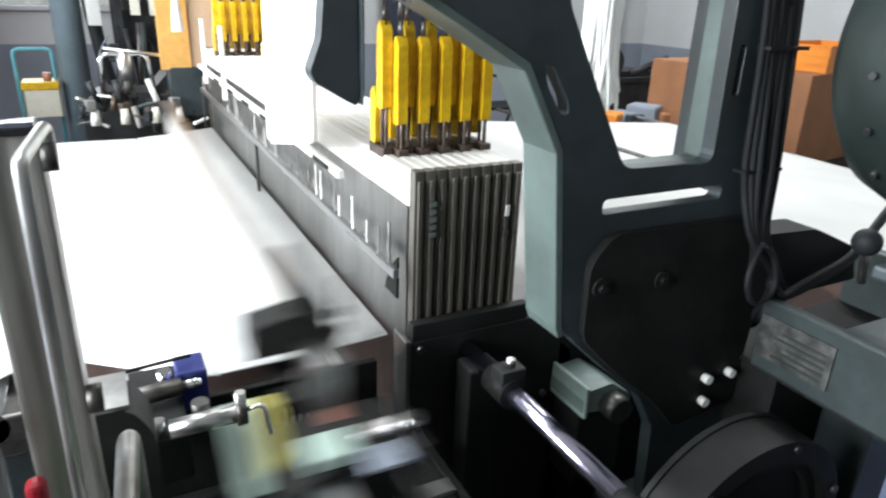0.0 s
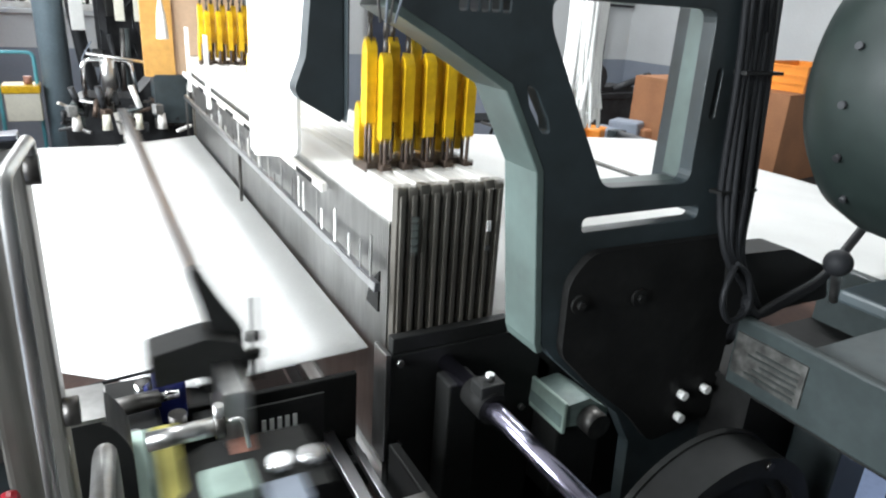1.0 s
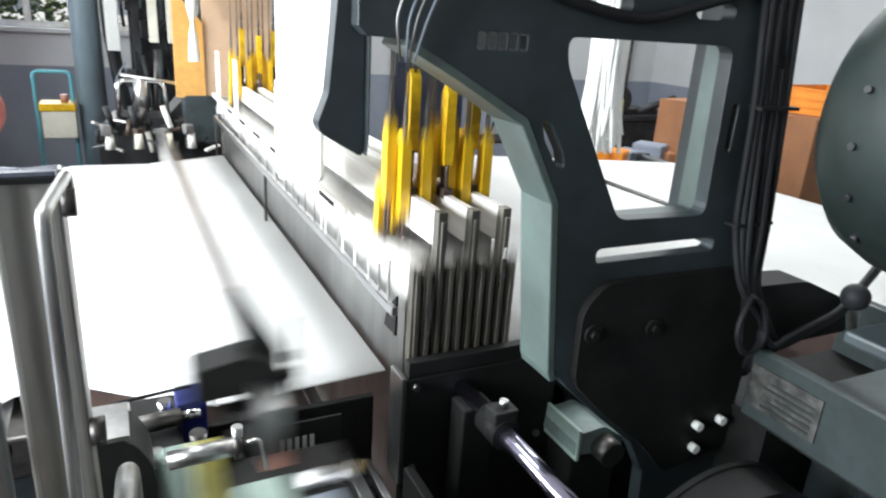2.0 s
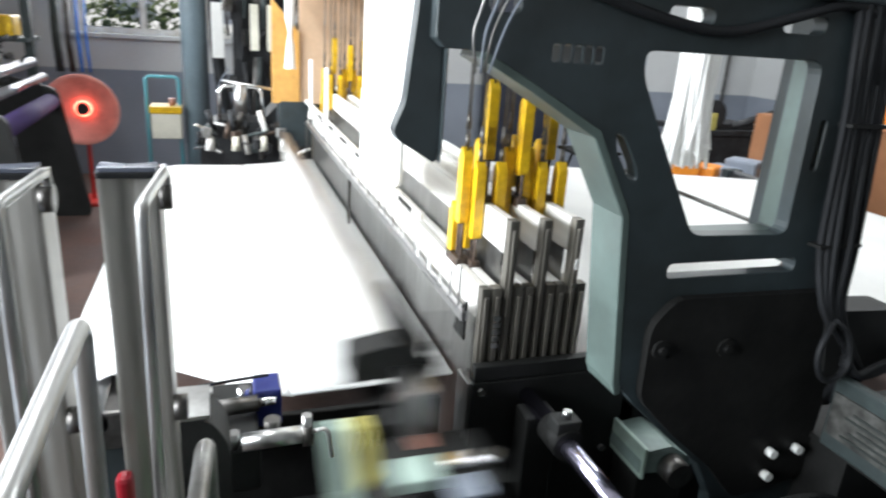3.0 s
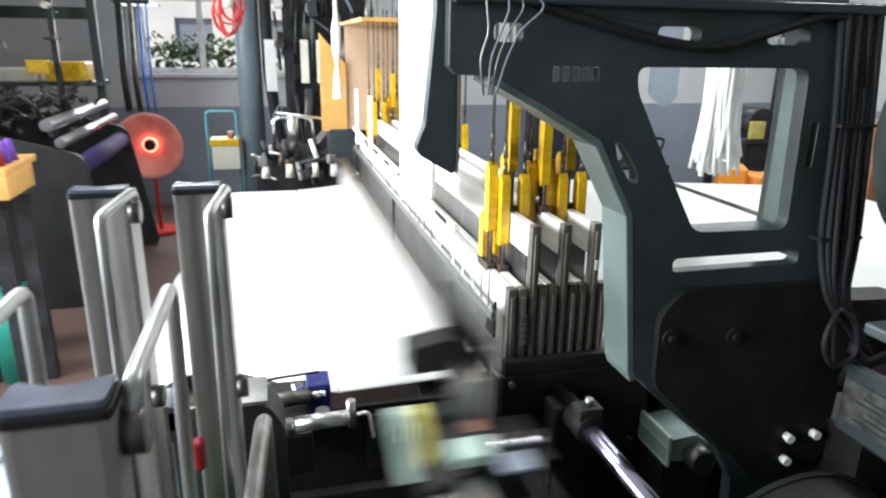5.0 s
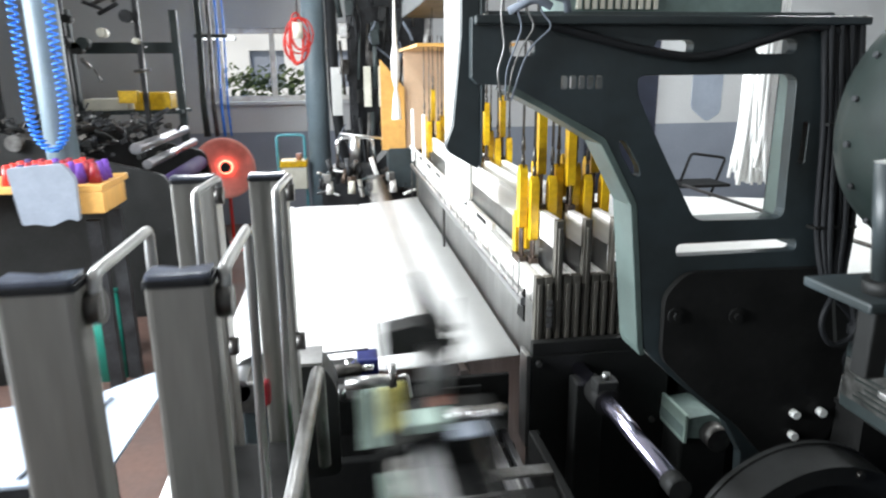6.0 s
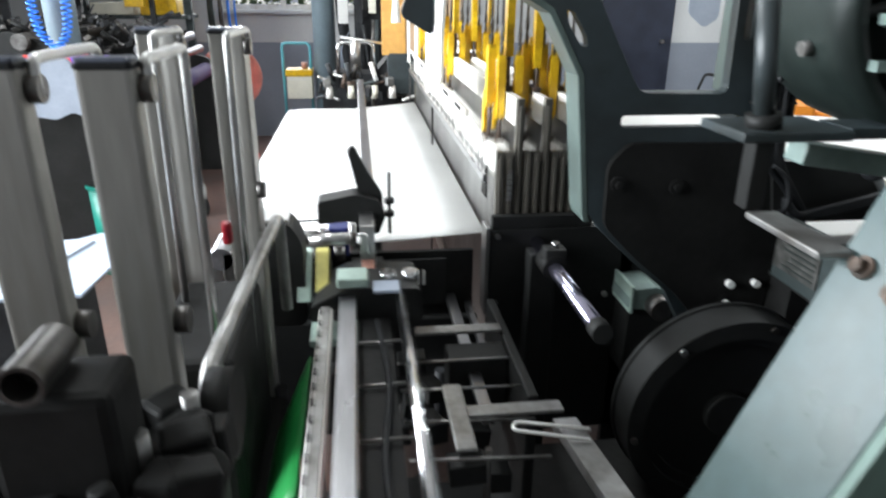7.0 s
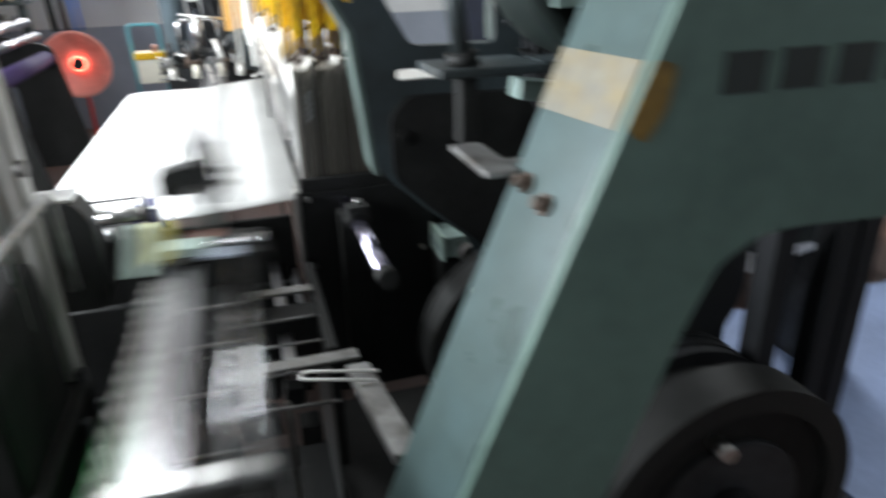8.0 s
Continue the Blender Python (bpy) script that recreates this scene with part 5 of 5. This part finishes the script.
for i in range(640):
    u = i / 639
    side_ = -0.07 + 0.085 * math.tanh((u - 0.5) * 14)
    zc = 1.2 + 0.85 * (abs(u - 0.5) * 2) ** 1.2
    a = u * 2 * math.pi * 58
    hp.append((-1.78 + side_ + 0.022 * math.cos(a), 2.44 + 0.022 * math.sin(a), zc))
hb_ = B()
prevr = None
for i in range(1, len(hp) - 1):
    d = (T(hp[i + 1]) - T(hp[i - 1])).normalized()
    n1 = d.cross(T((0, 0, 1))).normalized()
    n2 = d.cross(n1)
    rr_ = [hb_.verts.new(T(hp[i]) + 0.0052 * (math.cos(2 * math.pi * k / 6) * n1 + math.sin(2 * math.pi * k / 6) * n2)) for k in range(6)]
    if prevr:
        for k in range(6):
            hb_.faces.new((prevr[k], prevr[(k + 1) % 6], rr_[(k + 1) % 6], rr_[k])).smooth = True
    prevr = rr_
part("coil", hb_, BRIGHTBLUE, ah)
bt = thing("wooden_bench", "wooden bench with yarn cones and a grey cloth over it", "bench", at=(0.02, 0, -0.05))
part("top", box(B(), -2.5, -1.48, 1.9, 2.3, 1.12, 1.15), WOOD, bt, bevel=0.004)
part("apron", box(B(), -1.74, -1.48, 1.9, 2.23, 1.02, 1.119), WOOD, bt, bevel=0.004)
for x in (-2.45, -1.58):
    for y in (1.93, 2.22):
        part("leg", box(B(), x, x + 0.06, y, y + 0.05, 0, 0.98), DARKMACH, bt)
# Dark sheet added to fill the blackness below the bench.
part("dark_backing", box(B(), -2.4, -1.55, 2.24, 2.26, 0, 1.119), BLACK, bt, "added dark sheet for the black mass under the bench")
gc = thing("grey_cloth", "light grey cloth draped over the bench", "cloth", at=(0, 0, -0.06))
part("drape", slab(B(), soften([(-1.83, 1.25), (-1.6, 1.265), (-1.555, 1.2), (-1.56, 1.0), (-1.6, 1.02), (-1.68, 0.985), (-1.75, 1.0), (-1.8, 0.99)], 0.02), [], 1.86, 1.893), GREY, gc, bevel=0.004)
random.seed(5)
for k in range(26):
    cone = thing("yarn_cone", "small upright cone of coloured yarn on the bench", "yarn cone", group="yarn cones", at=(-1.88 + 0.062 * (k % 7), 1.98 + 0.075 * (k // 7), 1.101))
    part("yarn", rod(B(), (0, 0, 0), (0, 0, 0.09), 0.03, 12, 0.014), random.choice((REDCORD, RED, PURPLE, mat("violet_yarn", (0.12, 0.04, 0.3), 0.85), REDCORD)), cone)
tu = thing("teal_bucket", "teal plastic bucket standing on the floor", "bucket", at=(-1.66, 2.3, 0))
part("rim", hoop(B(), 0, 0, 0.12, 0.107, 0, 0.02), mat("teal_rim", (0.01, 0.2, 0.15), 0.4), tu).matrix_local = pose(0, 0, 0.49, 90)
part("bucket", rod(B(), (0, 0, 0.0), (0, 0, 0.48), 0.105, 28, 0.11), mat("teal_plastic", (0.01, 0.23, 0.17), 0.4), tu)
cr = thing("yarn_creel", "dark overhead yarn creel beside the neighbouring loom", "creel")
for x in (-2.55, -1.98):
    part("upright", box(B(), x, x + 0.04, 4.7, 4.74, 0, 2.2), DARKMACH, cr)
random.seed(51)
for k in range(16):
    x, z = random.uniform(-2.6, -1.9), random.uniform(1.4, 2.2)
    if k % 2:
        part("arm", rod(B(), (x, 4.7, z), (x + random.uniform(-0.2, 0.2), 4.6, z + random.uniform(-0.1, 0.1)), random.uniform(0.008, 0.02), 8), random.choice((DARKMACH, OILY, STRIP)), cr)
    else:
        part("bobbin", rod(B(), (x, 4.62, z), (x, 4.72, z), random.uniform(0.02, 0.05), 12), random.choice((DARKMACH, BLACK, CREAM, RAIL)), cr)
part("yellow_box", box(B(), -2.15, -2.0, 4.62, 4.7, 1.35, 1.45), YELLOW, cr, bevel=0.006)
wpipe = thing("wall_pipes", "dark pipes and a blue hose running down the wall", "pipes")
for x, r, m_ in ((-1.62, 0.03, RAIL), (-1.53, 0.022, OILY), (-1.46, 0.014, BRIGHTBLUE), (-1.4, 0.01, BRIGHTBLUE)):
    part("pipe", bent(B(), [(x, 5.4, H), (x + 0.01, 5.42, 2.0), (x - 0.01, 5.4, 1.3), (x, 5.4, 1.0)], r, 10, 0.1), m_, wpipe)
part("bracket", box(B(), -1.66, -1.36, 5.4, 5.999, 1.9, 1.93), RAIL, wpipe)
bs = thing("blue_sheet", "pale blue sheet over a low stack behind the drive", "sheet")
part("stack", box(B(), 0.9, 1.7, -0.9, -0.2, 0, 0.55), GREY, bs, bevel=0.02)
part("sheet", box(B(), 0.86, 1.74, -0.94, -0.16, 0.551, 0.56), mat("blue_sheet", (0.2, 0.26, 0.42), 0.7, 0, 0.1), bs, bevel=0.004)
mr = thing("machine_rack", "grey machine frame with shelves by the far wall", "machine frame")
for x in (-2.6, -1.75):
    part("upright", box(B(), x, x + 0.06, 4.9, 4.96, 0, 2.1), RAIL, mr)
part("beam", box(B(), -2.54, -1.75, 4.9, 4.97, 1.75, 1.84), RAIL, mr, bevel=0.003)
part("shelf", box(B(), -2.6, -1.7, 4.8, 5.2, 1.25, 1.28), RAIL, mr)
sk = thing("storage_rack", "tall dark storage rack crowded with machine parts", "rack", at=(-0.1, -0.6, 0))
for x in (-3.9, -2.75):
    part("upright", box(B(), x, x + 0.05, 4.3, 4.35, 0, 2.6), DARKMACH, sk)
part("dark_backing", box(B(), -3.9, -2.7, 4.72, 4.74, 0, 2.6), DARKMACH, sk)
random.seed(41)
for zz in (0.5, 1.0, 1.45, 1.9, 2.35):
    part("shelf_board", box(B(), -3.9, -2.7, 4.3, 4.7, zz, zz + 0.03), DARKMACH, sk)
    for k in range(9):
        x, w, hh = -3.8 + 0.12 * k, random.uniform(0.06, 0.11), random.uniform(0.1, 0.36)
        part("stored_part", box(B(), x, x + w, 4.34, 4.6, zz + 0.031, zz + 0.03 + hh), random.choice((DARKMACH, OILY, RAIL, BLACK, CREAM, DARKMACH, COLUMN)), sk, bevel=0.004)
part("yellow_tub", box(B(), -2.1, -1.8, 4.85, 5.1, 1.281, 1.43), YELLOW, mr, bevel=0.01)
part("white_tub", box(B(), -2.5, -2.15, 4.85, 5.1, 1.281, 1.38), CREAM, mr, bevel=0.01)

# ---- far end of the hall ----
ht = thing("heater_lamp", "round infrared heater with a glowing salmon-pink dish", "heater", at=(-1.396, 4.8, 0.771))
dish = B()
prev = None
for i in range(9):
    r = 0.25 * i / 8 + 0.02
    yy = -0.11 * (i / 8) ** 2
    rg2 = [dish.verts.new((r * math.cos(2 * math.pi * k / 40), yy + 0.11, r * math.sin(2 * math.pi * k / 40))) for k in range(40)]
    if prev:
        for k in range(40):
            dish.faces.new((prev[k], prev[(k + 1) % 40], rg2[(k + 1) % 40], rg2[k])).smooth = True
    prev = rg2
d_ = part("dish", dish, HEATER, ht)
d_.modifiers.new("thick", "SOLIDIFY").thickness = 0.006
part("element", rod(B(), (0, 0.1, 0), (0, -0.0, 0), 0.05, 20, 0.04), DARKMACH, ht, "dark heating cone")
part("element_glow", slab(B(), [(0.062 * math.cos(a), 0.062 * math.sin(a)) for a in [2 * math.pi * i / 24 for i in range(24)]], [[(0.051 * math.cos(a), 0.051 * math.sin(a)) for a in [2 * math.pi * i / 24 for i in range(24)]]], 0.07, 0.09), HOTCOIL, ht)
part("stem", rod(B(), (0, 0.16, -0.771), (0, 0.16, 0.05), 0.015, 12), REDCORD, ht)
part("base", rod(B(), (0, 0.16, -0.771), (0, 0.16, -0.74), 0.16, 28), REDCORD, ht)
tr = thing("tool_trolley", "teal tube trolley with a cream drawer unit and yellow tray", "trolley", at=(-0.765, 4.28, -0.055))
part("tube", bent(B(), [(-0.12, 0, 0.02), (-0.12, 0, 1.15), (0.1, 0, 1.15), (0.1, 0, 0.02)], 0.012, 10, 0.04), TEAL, tr)
part("tray", box(B(), -0.1, 0.115, -0.1, 0.12, 0.9, 0.95), YELLOW, tr, bevel=0.006)
part("drawer_box", box(B(), -0.09, 0.11, -0.09, 0.12, 0.72, 0.9), CREAM, tr, bevel=0.006)
part("jar", rod(B(), (0.05, 0, 0.95), (0.05, 0, 1.0), 0.025, 14), PINK, tr)
part("shelf", box(B(), -0.1, 0.115, -0.1, 0.12, 0.4, 0.42), TEAL, tr)


def background_loom(x, y, rz, label):
    m = thing("loom", label, "loom", group="other looms", at=(x, y, 0))
    m.rotation_euler.z = radians(rz)
    part("frame", slab(B(), soften([(-0.9, 0), (-0.75, 0.95), (-0.2, 1.1), (0.2, 1.25), (0.5, 1.1), (0.8, 0.9), (0.9, 0)], 0.06), [rounded(-0.45, 0.35, 0.2, 0.7, 0.08)], -0.05, 0.0), BLACK, m, bevel=0.006)
    part("frame", slab(B(), soften([(-0.9, 0), (-0.75, 0.95), (-0.2, 1.1), (0.2, 1.25), (0.5, 1.1), (0.8, 0.9), (0.9, 0)], 0.06), [rounded(-0.45, 0.35, 0.2, 0.7, 0.08)], 1.3, 1.35), BLACK, m, bevel=0.006)
    for xx, zz, r, mt in ((-0.6, 1.13, 0.035, STEEL_Y), (-0.66, 1.03, 0.03, STEEL_Y), (-0.7, 0.86, 0.06, PURPLE), (0.1, 1.18, 0.05, OILY), (0.6, 0.6, 0.25, DARKMACH)):
        part("roller", rod(B(), (xx, -0.06, zz), (xx, 1.29 if mt is PURPLE else 1.4, zz), r, 20), mt, m)
    random.seed(int(x * 10))
    for k in range(190):
        px, py, pz = random.uniform(-0.6, 0.6), random.uniform(0.0, 1.3), random.uniform(1.0, 1.3)
        if k % 2:
            part("fitting", rod(B(), (px, py, pz), (px + random.uniform(-0.1, 0.1), py + random.uniform(-0.12, 0.12), pz + random.uniform(-0.02, 0.09)), random.uniform(0.006, 0.02), 8), random.choice((DARKMACH, OILY, BLACK, DARKMACH)), m)
        else:
            part("fitting", box(B(), -0.02, 0.03, -0.02, 0.02, -0.012, 0.02, pose(px, py, pz, random.uniform(0, 30), random.uniform(0, 30), random.uniform(0, 90))), random.choice((DARKMACH, OILY, BLACK)), m, bevel=0.004)
    return m


background_loom(-2.25, 4.55, 180, "dark neighbouring loom with a purple cloth beam")


# ---- what moves ----
CYCLE, BEAT = 0.5486, 0.42


def sley_x(t):
    return SLEY_FRONT + 0.125 * (1 - math.cos(2 * math.pi * (t - BEAT) / CYCLE))


def drop(t):
    """How far the changing frames hang below the level ones: down for one pick, up for the next."""
    p = ((t - 2.84) / (2 * CYCLE) + 0.5) % 1.0
    d = abs(p - 0.5) * 2 * CYCLE
    s = min(1.0, max(0.0, (0.36 - d) / 0.15))
    return -0.12 * s * s * (3 - 2 * s)


def motions():
    n = 176
    times = [8.0 * i / n for i in range(n + 1)]
    walk(sley, [(t, pose(sley_x(t), 0, 0)) for t in times])
    for i, f in enumerate(frames):
        if i in MOVING:
            walk(f, [(t, pose(0.012 + i * PITCH, 0, drop(t))) for t in times])


motions()
